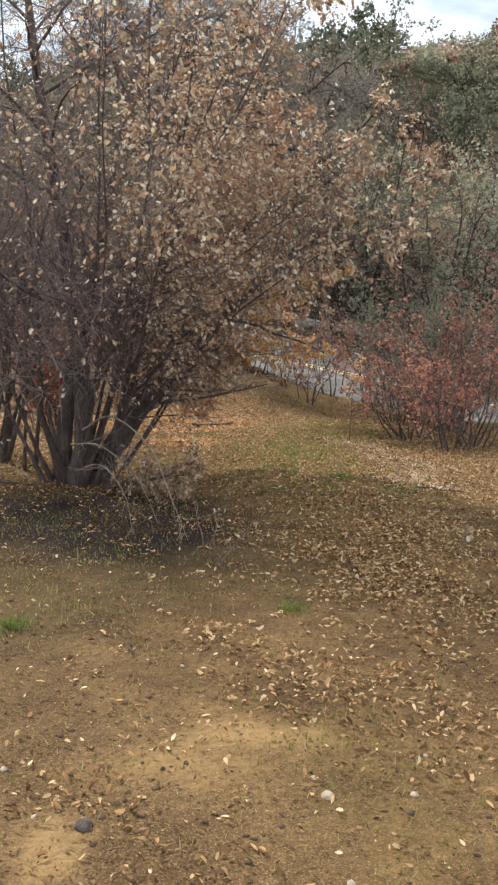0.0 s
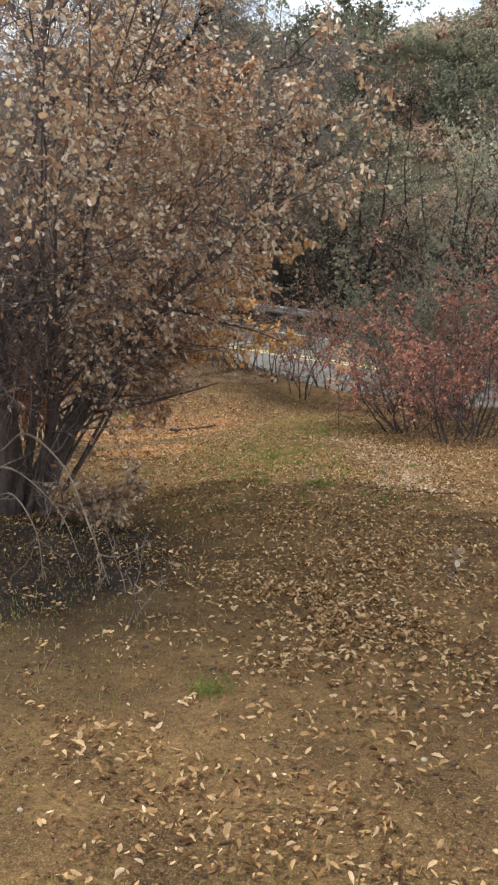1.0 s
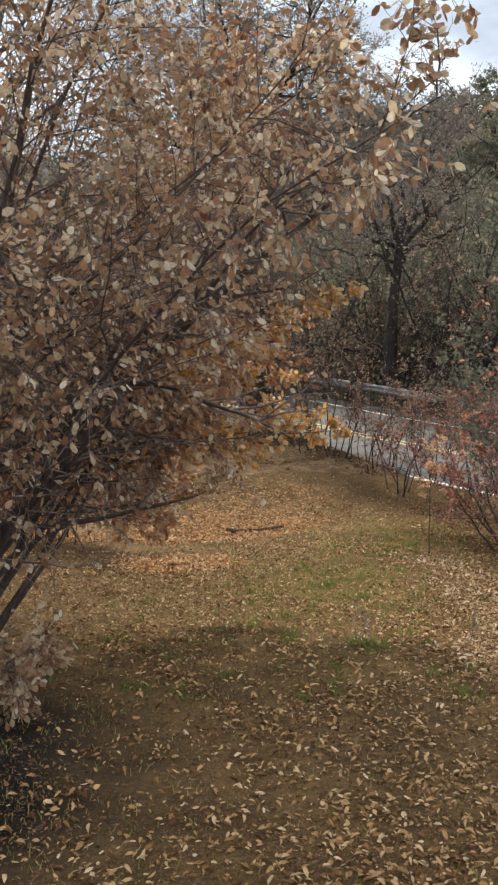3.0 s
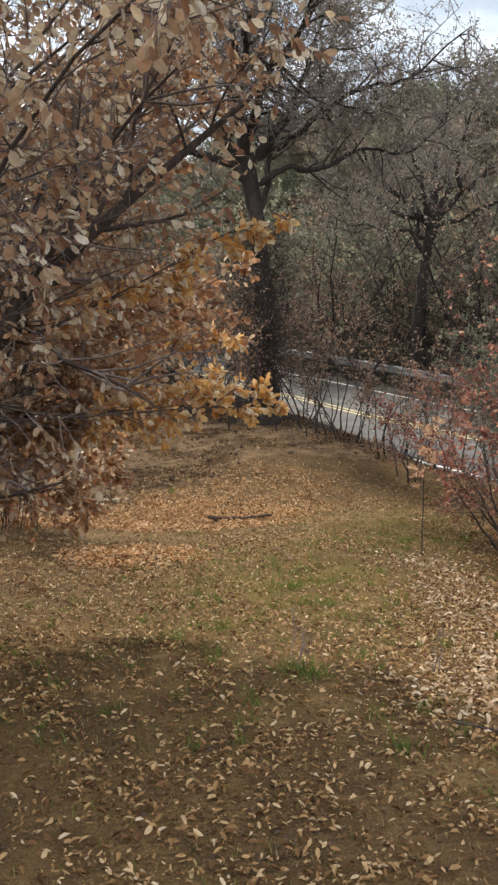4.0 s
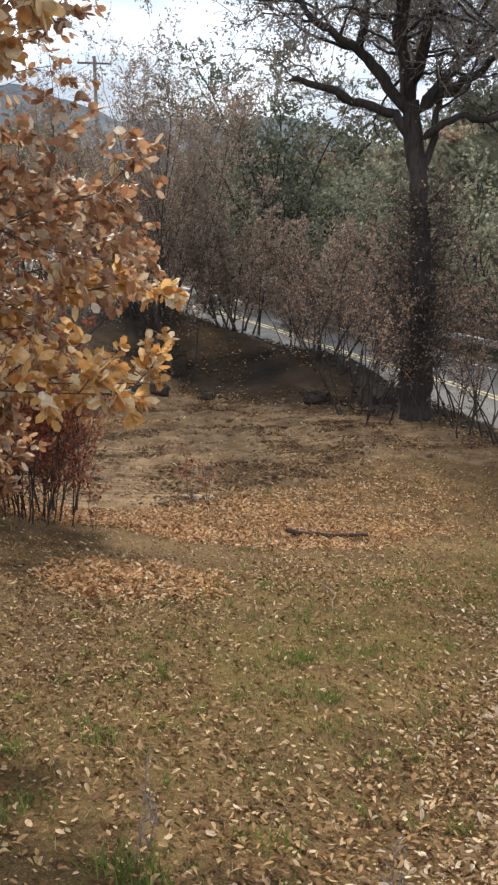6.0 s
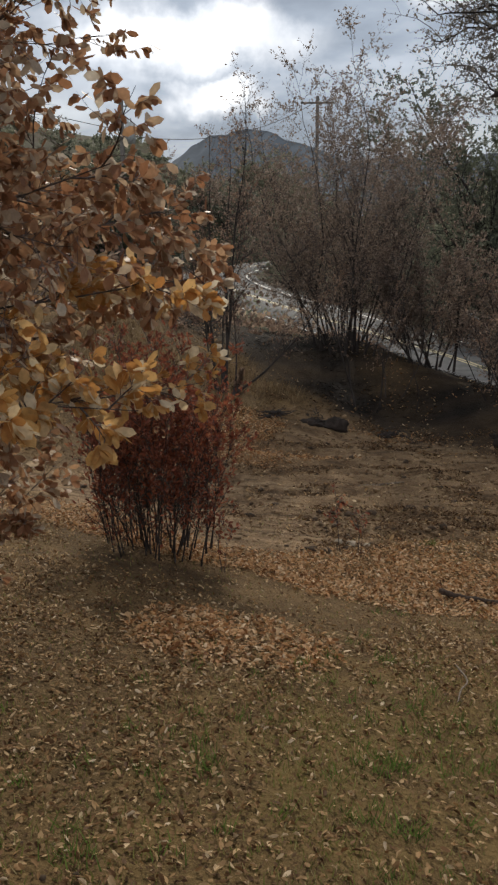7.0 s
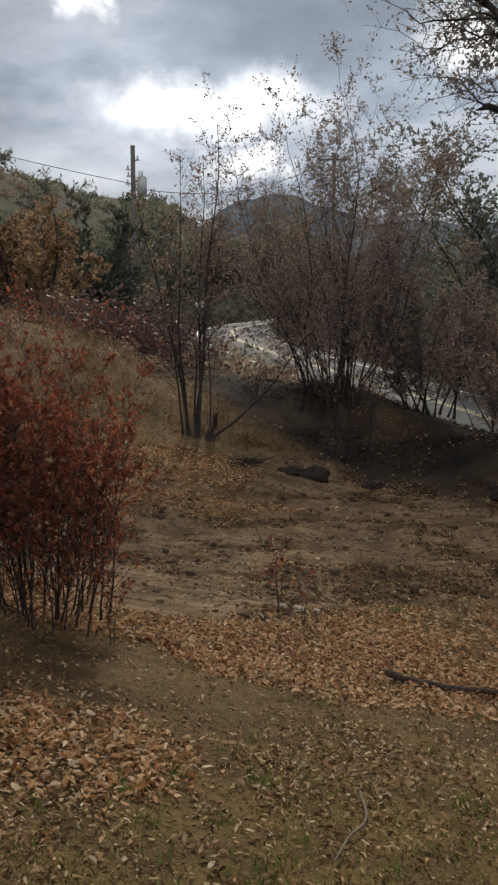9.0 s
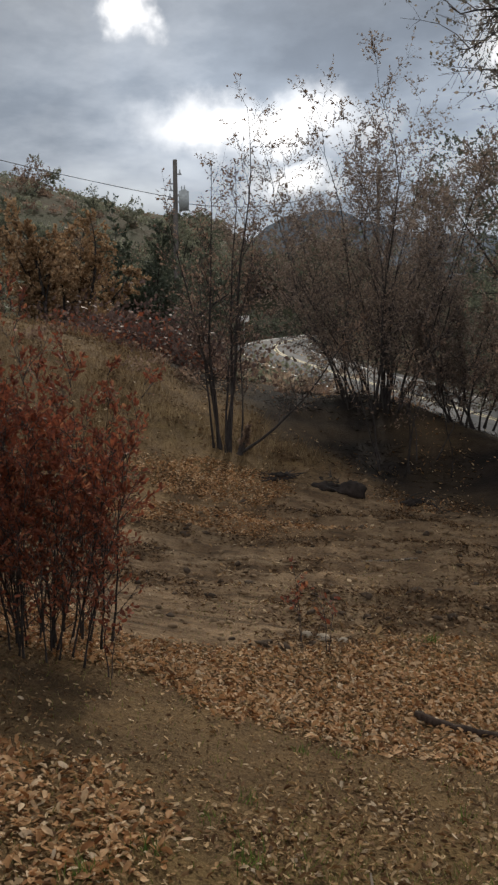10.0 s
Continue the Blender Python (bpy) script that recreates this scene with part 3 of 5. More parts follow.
def ash_shade_at(x, y):
    # burnt soil past the wash, blackened further to stand for the trees' shade
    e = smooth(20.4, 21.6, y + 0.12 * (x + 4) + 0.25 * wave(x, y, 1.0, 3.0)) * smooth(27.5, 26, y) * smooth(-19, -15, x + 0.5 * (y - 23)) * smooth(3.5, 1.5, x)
    # dark ground by the shrubs, with the tall shrub's shade painted in
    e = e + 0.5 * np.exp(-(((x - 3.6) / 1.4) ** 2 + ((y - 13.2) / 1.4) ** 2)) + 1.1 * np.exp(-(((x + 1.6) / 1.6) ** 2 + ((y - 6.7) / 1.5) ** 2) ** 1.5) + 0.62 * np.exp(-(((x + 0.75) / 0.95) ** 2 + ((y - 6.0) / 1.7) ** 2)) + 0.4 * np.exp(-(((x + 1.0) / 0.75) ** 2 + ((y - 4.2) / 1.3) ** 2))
    # dark soil strip with the rust-red bush's shadow painted in
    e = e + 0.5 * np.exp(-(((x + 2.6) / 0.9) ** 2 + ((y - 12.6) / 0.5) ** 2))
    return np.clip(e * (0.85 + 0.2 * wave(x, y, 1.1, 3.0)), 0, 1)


wild_v = np.clip(smooth(-14, -17, X + 0.6 * np.clip(Y - 19, 0, 5)) + smooth(4.5, 8, X) + smooth(26.2, 28, Y) + smooth(-1, -5, Y), 0, 1)
for key, val in (("grassy", grassy_at(X, Y)), ("mud", mud_at(X, Y)), ("silt", silt_at(X, Y)), ("ash", ash_shade_at(X, Y)), ("wild", wild_v)):
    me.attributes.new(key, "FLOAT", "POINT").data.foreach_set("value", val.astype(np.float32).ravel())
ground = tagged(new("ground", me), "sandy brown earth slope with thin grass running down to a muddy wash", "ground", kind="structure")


# ---- the road ----
def ribbon(name, off0, off1, mat, up, k0=0, k1=None, thick=0.0):
    l = LINE[k0:k1]
    t = np.gradient(l[:, :2], axis=0)
    t /= np.linalg.norm(t, axis=1)[:, None]
    nrm = np.stack([t[:, 1], -t[:, 0]], -1)        # away from the slope
    top = [np.column_stack([l[:, :2] + nrm * o, l[:, 2] + up]) for o in (off0, off1)]
    low = [np.column_stack([l[:, :2] + nrm * o, l[:, 2] + up - thick]) for o in (off0, off1)]
    rows = [low[0], top[0], top[1], low[1]]
    n = len(l)
    v = np.concatenate(rows)
    f = []
    for r in range(3):
        i = np.arange(n - 1)
        f.append(np.stack([r * n + i, (r + 1) * n + i, (r + 1) * n + i + 1, r * n + i + 1], -1))
    return mesh_of(name, v, np.concatenate(f), mat)


road = tagged(new("road", ribbon("road", -3.5, 3.7, ASPHALT, 0.05, thick=0.12)), "worn grey two-lane asphalt road curving past the slope", "road", kind="structure")
for o in (-0.17, 0.07):
    part("centre_line", ribbon("centre_line", o, o + 0.12, YELLOW, 0.056, thick=0.004), road, "faded yellow double centre line")
for o in (-2.95, 2.8):
    part("edge_line", ribbon("edge_line", o, o + 0.13, WHITE, 0.056, thick=0.004), road, "white edge line")


def guardrail():
    """A W-beam on posts along the road's far side."""
    k0, k1 = 20, 78
    l = LINE[k0:k1]
    t = np.gradient(l[:, :2], axis=0)
    t /= np.linalg.norm(t, axis=1)[:, None]
    nrm = np.stack([t[:, 1], -t[:, 0]], -1)
    ob = root("guardrail", (0, 0, 0), "weathered steel guardrail on posts along the road's far edge", "guardrail")
    prof = [(0.0, 0.42), (-0.05, 0.47), (-0.05, 0.52), (0.0, 0.56), (-0.05, 0.61), (-0.05, 0.66), (0.0, 0.71)]
    n, v, f = len(l), [], []
    for o, h in prof:
        v.append(np.column_stack([l[:, :2] + nrm * (4.3 + o), l[:, 2] + h]))
    for r in range(len(prof) - 1):
        i = np.arange(n - 1)
        f.append(np.stack([r * n + i, r * n + i + 1, (r + 1) * n + i + 1, (r + 1) * n + i], -1))
    part("rail", mesh_of("rail", np.concatenate(v), np.concatenate(f), GALV, True), ob)
    bm = bmesh.new()
    bmesh.ops.create_cube(bm, size=1, matrix=Matrix.Diagonal((0.12, 0.16, 1.1, 1)))
    bmesh.ops.bevel(bm, geom=bm.edges[:], offset=0.012, segments=1, affect="EDGES")
    post = from_bm("post", bm, POLEWOOD)
    run = 0.0
    for k in range(1, n):
        run += float(np.linalg.norm(l[k, :2] - l[k - 1, :2]))
        if run > 1.9:
            run = 0.0
            p = part("post", post, ob)
            p.location = (*(l[k, :2] + nrm[k] * 4.42), l[k, 2] + 0.2)
            p.rotation_euler = (0, 0, math.atan2(t[k][1], t[k][0]))
    return ob


guardrail()


# ---- far hills ----
def mountain(name, az, el, dist, half, seed, label):
    """A ridge on the skyline: a folded sheet with a rough crest."""
    rng = np.random.RandomState(seed)
    n, m = 90, 26
    u = np.linspace(-1, 1, n)
    top = np.maximum(0, 1 - np.abs(u) ** 1.5) * (1 + 0.03 * np.sin(u * 9 + seed)) + 0.012 * np.cumsum(rng.normal(size=n)) / 3
    top = np.maximum(top, 0.02)
    c = np.array((-math.sin(radians(az)), math.cos(radians(az))))
    s = np.array((c[1], -c[0]))
    peak = dist * math.tan(radians(el))
    v = []
    for j in range(m):
        q = j / (m - 1)
        fold = 0.10 * np.sin(u * 23 + 3 * q + seed) * (1 - q) + 0.05 * np.sin(u * 51 + seed)
        dd = dist * (0.72 + 0.28 * q + 0.10 * fold)
        px = c[0] * dd + s[0] * u * half
        py = c[1] * dd + s[1] * u * half
        v.append(np.column_stack([px, py, -10 + (peak + 10) * top * q ** 1.15]))
    f = []
    for j in range(m - 1):
        i = np.arange(n - 1)
        f.append(np.stack([j * n + i, j * n + i + 1, (j + 1) * n + i + 1, (j + 1) * n + i], -1))
    tagged(new(name, mesh_of(name, np.concatenate(v), np.concatenate(f), HAZED_CHAPARRAL, True)), label, "mountain", kind="structure")


# distance haze is mixed into this blue-grey base colour
HAZED_CHAPARRAL = plain("hazy_chaparral", (0.085, 0.105, 0.13), 1.0, 0, 0.35, 0.02)
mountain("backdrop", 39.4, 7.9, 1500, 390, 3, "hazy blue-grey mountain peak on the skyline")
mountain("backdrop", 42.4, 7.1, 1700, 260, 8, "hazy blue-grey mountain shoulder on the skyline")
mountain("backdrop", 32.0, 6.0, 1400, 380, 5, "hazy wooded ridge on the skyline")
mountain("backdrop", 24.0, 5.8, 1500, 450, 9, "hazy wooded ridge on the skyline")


# ---- plants ----
def ground_at(x, y, dz=0.0):
    return (x, y, ground_height(x, y) + dz)


# the big many-stemmed shrub beside the path
def big_leaf_keep(p):
    right = smooth(0.2, 1.5, p[:, 0] + 0.03 * p[:, 2])
    clumpy = 0.35 + 0.65 * smooth(-0.5, 0.6, wave(p[:, 0] + 0.7 * p[:, 2], p[:, 1] - p[:, 2], 2.6, 1.4))
    low = 0.04 + 0.15 * smooth(1.8, 3.6, p[:, 2])
    return (low + (1 - low) * right) * clumpy


def shrub_limit(ox, oy, fall=0.75):
    """Keeps the branches beside the path: the bound is in the world, the points in the plant's space."""
    def inside(p):
        x, y, z = p[:, 0] + ox, p[:, 1] + oy, p[:, 2]
        return (x < 0.9 - fall * np.maximum(0, y - 9.25) + 0.6 * smooth(2.3, 2.8, z) * smooth(8.5, 8.1, y)) & (z > 0.85 * smooth(-0.7, -0.1, x) + 0.4 * smooth(0.0, 0.6, x))
    return inside


big_stems = [((0.02, 0.0, -0.1), (0.05, 0.08, 1), 6.0, 0.115), ((-0.12, 0.1, -0.1), (-0.12, 0.05, 1), 5.8, 0.095), ((0.18, 0.05, -0.1), (0.34, 0.1, 1), 5.6, 0.1),
             ((0.12, -0.1, -0.1), (0.85, -0.25, 0.6), 1.5, 0.035), ((-0.2, -0.05, -0.1), (-0.75, -0.2, 0.55), 2.2, 0.024), ((-0.1, 0.15, -0.1), (-0.42, 0.3, 1), 5.0, 0.024),
             ((0.08, -0.16, -0.1), (0.2, -0.3, 1), 4.8, 0.024), ((0.2, 0.16, -0.1), (0.42, 0.32, 1), 4.8, 0.024),
             ((0.2, 0.02, -0.1), (0.55, -0.32, 1), 4.6, 0.024), ((0.2, -0.1, -0.1), (0.45, -0.15, 1), 5.0, 0.024), ((0.0, 0.2, -0.1), (0.15, 0.42, 1), 5.0, 0.024),
             ((0.15, 0.1, -0.1), (0.55, 0.1, 1), 4.9, 0.024), ((-0.25, 0.0, -0.1), (-0.6, 0.05, 1), 4.6, 0.024),
             ((0.1, 0.0, -0.1), (0.26, -0.12, 1), 5.4, 0.024), ((0.1, 0.1, -0.1), (0.40, 0.05, 1.1), 5.4, 0.024), ((-0.05, 0.1, -0.1), (-0.25, -0.15, 1), 5.2, 0.024),
             ((0.2, 0.1, 0.2), (0.85, 0.1, 0.9), 3.6, 0.028), ((0.2, 0.0, 0.2), (0.8, -0.35, 1.0), 3.8, 0.028), ((0.2, 0.15, 0.2), (0.7, 0.4, 1.0), 3.8, 0.028),
             ((0.1, -0.05, 0.0), (0.40, -0.20, 1), 5.0, 0.026), ((0.1, 0.05, 0.0), (0.30, -0.36, 1), 4.9, 0.026), ((0.05, 0.0, 0.0), (0.12, -0.42, 1), 4.8, 0.024), ((-0.1, -0.1, 0.0), (-0.12, -0.36, 1), 4.9, 0.024), ((-0.2, 0.0, 0.0), (-0.4, -0.2, 1), 4.8, 0.024),
             ((0.2, -0.2, 1.7), (2.5, -0.2, 1.9), 3.6, 0.016), ((0.3, -0.1, 1.7), (2.5, 0.0, 1.3), 3.2, 0.015)]
plant("big_shrub", ground_at(-1.76, 8.08), "tall many-stemmed shrub with dry tan and brown leaves", "shrub", big_stems, 11, BARK, TWIG, TAN,
      boughs=27, twigs=15, leaves=7.5, leafsize=0.042, width=0.6, wander=0.075, bare=0.2, bough_len=0.30, keep=big_leaf_keep, lift=0.0, droop=0.75, limit=shrub_limit(-1.76, 8.08), angle=0.95)
# thinner bare stems crowd behind it
rng = np.random.RandomState(17)
plant("bare_shrub", ground_at(-3.0, 9.4), "leafless grey-brown shrub of thin crowded stems behind the tall shrub", "shrub", fan(rng, 18, 0.34, 6.6, 0.03, 0.9, (0.04, 0.0)), 18, BARK, TWIG, TAN,
      boughs=25, twigs=14, leaves=0.6, leafsize=0.05, width=0.6, wander=0.08, bare=0.15, bough_len=0.24, lift=0.02, angle=0.85, coarse=True)
# its amber leafing branches low over the path
amber_stems = [((0.3, 0.2, 1.2), (2.1, 1.15, 0.36), 2.42, 0.014), ((0.3, 0.1, 1.25), (2.15, 0.6, 0.5), 2.4, 0.014), ((0.3, 0.2, 1.15), (1.95, 1.3, 0.16), 2.56, 0.013), ((0.25, 0.25, 1.15), (1.7, 1.6, 0.3), 2.5, 0.013), ((0.25, 0.25, 1.15), (1.65, 2.1, -0.15), 2.55, 0.013), ((0.2, 0.3, 1.1), (1.4, 2.3, -0.1), 2.15, 0.013)]
plant("amber_shrub", ground_at(-1.5, 8.0), "leaning branches with amber and gold autumn leaves beside the tall shrub", "shrub", amber_stems, 23, BARK, TWIG, AMBER,
      boughs=12, twigs=7, leaves=6.8, leafsize=0.048, width=0.62, wander=0.045, bare=0.52, bough_len=0.14, lift=-0.004, droop=0.4, limit=lambda p: p[:, 0] < 2.5 - 0.42 * np.maximum(0, p[:, 1] - 1.2))
russet_stems = [((0.1, 0.3, 0.8), (1.55, 1.6, 0.9), 1.7, 0.013), ((0.1, 0.3, 0.6), (1.5, 2.0, 1.7), 3.0, 0.015), ((0.1, 0.3, 0.1), (1.6, 1.7, 2.8), 3.8, 0.018), ((0.0, 0.3, 0.1), (1.2, 1.9, 3.4), 3.8, 0.018),
                ((0.1, 0.2, 0.1), (1.7, 1.2, 3.2), 4.2, 0.020), ((0.0, 0.35, 0.5), (0.7, 2.1, 1.8), 3.2, 0.015), ((0.0, 0.3, 0.5), (0.7, 1.9, 0.5), 2.0, 0.013),
                ((0.1, 0.3, 0.4), (1.2, 2.3, 1.9), 3.3, 0.015), ((0.1, 0.3, 0.3), (1.1, 2.2, 2.8), 3.8, 0.017), ((0.1, 0.3, 0.3), (1.4, 1.8, 2.3), 3.6, 0.017), ((0.1, 0.3, 0.5), (1.5, 2.3, 1.0), 3.0, 0.014)]
plant("russet_shrub", ground_at(-1.4, 8.15), "tall leaning shrub stems with russet-orange autumn leaves", "shrub", russet_stems, 24, BARK, TWIG, RUSSET,
      boughs=20, twigs=12, leaves=11.5, leafsize=0.046, width=0.62, wander=0.07, bare=0.34, bough_len=0.25, lift=0.0, droop=0.5, limit=shrub_limit(-1.4, 8.15, 0.6), angle=0.95)

# the rust-red bush by the wash
def red_keep(p):
    """Fewer leaves on the lower stems but for one side, and in loose bunches."""
    low = 0.28 + 0.72 * smooth(0.45, 1.05, p[:, 2] + 1.2 * smooth(0.25, 0.6, p[:, 0]))
    return low * (0.55 + 0.45 * smooth(-0.5, 0.4, wave(p[:, 0] + 0.5 * p[:, 2], p[:, 1] - p[:, 2], 4.0, 2.2)))


rng = np.random.RandomState(5)
plant("red_bush", ground_at(-3.1, 13.2), "upright bush with rust-red withered leaves on many thin stems", "bush", fan(rng, 36, 0.30, 1.85, 0.010, 0.55) + fan(rng, 6, 0.10, 2.3, 0.010, 0.2), 31, CHAR, DUSKY, RUST,
      boughs=17, twigs=8, leaves=5.6, leafsize=0.042, width=0.42, wander=0.065, bare=0.12, bough_len=0.24, lift=0.06, droop=-0.2, sides=5, keep=red_keep)
# dull-red bushes to the other side
def patchy_keep(k):
    """Leaves in bunches, with bare wood between and below."""
    def keep(p):
        return smooth(-0.55, 0.35, wave(p[:, 0] + 0.6 * p[:, 2] + k, p[:, 1] - 0.8 * p[:, 2], 3.4, k)) * (0.25 + 0.75 * smooth(0.3, 0.8, p[:, 2]))
    return keep


for x, y, h, seed, cnt, wide, lean in ((2.6, 13.5, 1.9, 41, 11, 0.75, -0.3), (2.95, 12.1, 1.65, 42, 9, 0.65, -0.1), (3.45, 12.6, 2.8, 43, 9, 0.55, -0.05), (3.6, 14.6, 2.3, 44, 9, 0.6, 0.0), (4.6, 13.4, 3.0, 45, 8, 0.6, 0.0), (1.35, 19.0, 2.4, 46, 6, 0.5, 0.0)):
    rng = np.random.RandomState(seed)
    plant("red_bush", ground_at(x, y), "low bush with dull red and pinkish autumn leaves", "bush", fan(rng, cnt, wide, h, 0.019, 0.3, (lean, 0)), seed, BARK, TWIG, ROSE,
          boughs=13, twigs=8, leaves=6.5, leafsize=0.05, width=0.5, wander=0.13, bare=0.22, bough_len=0.38, lift=0.02, sides=5, group="bushes beside the grass", simple=True, coarse=True, keep=patchy_keep(seed * 0.7))
plant("sapling", ground_at(1.58, 12.85), "slim sapling with pale orange leaves at its top", "sapling", [((0, 0, -0.05), (0.02, 0.03, 1), 1.3, 0.01)], 51, BARK, TWIG, PEACH,
      boughs=9, twigs=4, leaves=5.0, leafsize=0.05, bare=0.5, bough_len=0.28, sides=5, wander=0.03)
for x, y, h, seed in ((-2.52, 15.16, 0.75, 61), (-2.3, 15.22, 0.62, 62), (-2.45, 13.3, 0.55, 63)):
    plant("seedling", ground_at(x, y), "thin leafless seedling with a few rusty leaves", "sapling", [((0, 0, -0.03), (0.05, 0.02, 1), h, 0.006), ((0.03, 0, -0.03), (-0.1, 0.05, 1), h * 0.8, 0.005)], seed, BARK, TWIG, RUST,
          boughs=5, twigs=3, leaves=1.6, leafsize=0.045, bare=0.4, bough_len=0.3, sides=4, group="seedlings in the leaves")

# bare trees past the wash
def seen(r, d, up):
    """A way across the wash: to the right, away and up."""
    return (0.7 * r - 0.7 * d, 0.7 * r + 0.7 * d, up)


tree_stems = [((0, 0, -0.1), seen(-0.1, 0.1, 1), 4.2, 0.032), ((-0.05, 0, -0.1), seen(-0.03, -0.05, 1), 4.7, 0.034), ((0.05, 0.05, -0.1), seen(0.06, 0.1, 1), 5.5, 0.036), ((0.08, 0.1, -0.1), seen(0.12, 0, 1), 4.8, 0.032),
              ((-0.1, -0.08, -0.1), seen(-0.14, -0.1, 1), 3.6, 0.022), ((0.16, 0.18, -0.1), seen(0.98, 0, 0.62), 3.1, 0.03), ((0.2, 0.18, -0.1), seen(0.28, 0.2, 1), 3.2, 0.02), ((0.1, 0, -0.1), seen(0.02, 0.3, 1), 4.4, 0.024),
              ((0.2, 0.22, -0.1), seen(0.3, 0.0, 1), 0.5, 0.05)]
plant("bare_tree", ground_at(-8.55, 19.9), "slender bare tree with several charred stems and few leaves", "tree", tree_stems, 71, CHAR, DUSKY, BROWN,
      boughs=23, twigs=11, leaves=2.2, leafsize=0.05, wander=0.06, bare=0.26, bough_len=0.2, lift=0.05)
for x, y, h, cnt, seed, lv in ((-8.6, 24.2, 6.3, 14, 72, 4.2), (-7.0, 25.0, 3.3, 8, 73, 3.2), (-10.2, 26.2, 6.0, 8, 77, 3.4), (-5.2, 25.6, 3.3, 6, 74, 3.2)):
    rng = np.random.RandomState(seed)
    plant("thicket_tree", ground_at(x, y), "dense many-stemmed tree with sparse withered brown leaves", "tree", fan(rng, cnt + 5, 0.56, h, 0.026, 0.9, (-0.1, 0.0)), seed, CHAR, DUSKY, ASHEN,
          boughs=22, twigs=15, leaves=lv * 2.0, leafsize=0.05, wander=0.12, bare=0.14, bough_len=0.29, lift=0.05, group="trees along the wash", angle=0.95, simple=True, coarse=True)
for x, y, h, cnt, seed in ((-6.4, 22.3, 3.0, 3, 81), (-4.4, 23.4, 3.0, 4, 82), (-2.9, 22.2, 2.6, 5, 83), (0.1, 20.6, 2.6, 5, 84), (0.9, 20.3, 2.3, 5, 85), (1.9, 20.0, 2.4, 5, 86), (-3.5, 23.4, 3.0, 5, 87), (-0.6, 20.6, 2.4, 5, 88), (2.9, 19.4, 2.5, 6, 89), (-2.2, 20.9, 2.6, 5, 79), (-0.9, 21.6, 3.0, 5, 80), (3.8, 18.9, 2.6, 6, 90)):
    rng = np.random.RandomState(seed)
    plant("charred_bush", ground_at(x, y), "scorched bush of thin dark stems with few brown leaves", "bush", fan(rng, cnt + 4, 0.55, h, 0.019, 0.7), seed, CHAR, CHAR, BROWN,
          boughs=12, twigs=8, leaves=1.7, leafsize=0.055, wander=0.12, bare=0.34, bough_len=0.3, lift=0.02, sides=5, group="scorched bushes by the road", simple=True, coarse=True)
for x, y, h, cnt, seed in ((-2.4, 38.4, 10.5, 7, 91), (1.4, 37.6, 9.5, 7, 92), (4.0, 34.6, 11.0, 8, 93), (7.0, 32.2, 10.5, 8, 94), (10.2, 29.8, 9.5, 7, 95), (3.3, 33.2, 5.0, 6, 100), (-0.6, 36.0, 5.0, 6, 111), (6.0, 30.8, 5.0, 6, 112)):
    rng = np.random.RandomState(seed)
    plant("thicket_tree", ground_at(x, y), "tall grey-brown tangled tree beyond the guardrail", "tree", fan(rng, cnt, 0.62, h, 0.075, 0.8), seed, OAKBARK, DUSKY if x > 5 else CHAR, FADED if x > 5 else BROWN,
          boughs=17, twigs=13, leaves=5.0 if x > 5 else 3.2, leafsize=0.07, wander=0.15, bare=0.08, bough_len=0.33, lift=0.01, group="trees beyond the guardrail", angle=1.05, simple=True, coarse=True)
for x, y, h, seed in ((3.1, 16.8, 3.3, 99), (3.4, 15.8, 2.7, 96), (4.0, 16.5, 2.6, 97), (6.0, 17.5, 3.2, 98)):
    rng = np.random.RandomState(seed)
    plant("green_bush", ground_at(x, y), "leafy grey-green bush behind the red bushes", "bush", fan(rng, 9, 0.7, h, 0.025, 0.3), seed, BARK, TWIG, GREEN,
          boughs=12, twigs=8, leaves=6, leafsize=0.06, wander=0.1, bare=0.1, bough_len=0.36, lift=0.02, sides=5, group="bushes beside the grass", simple=True, coarse=True)


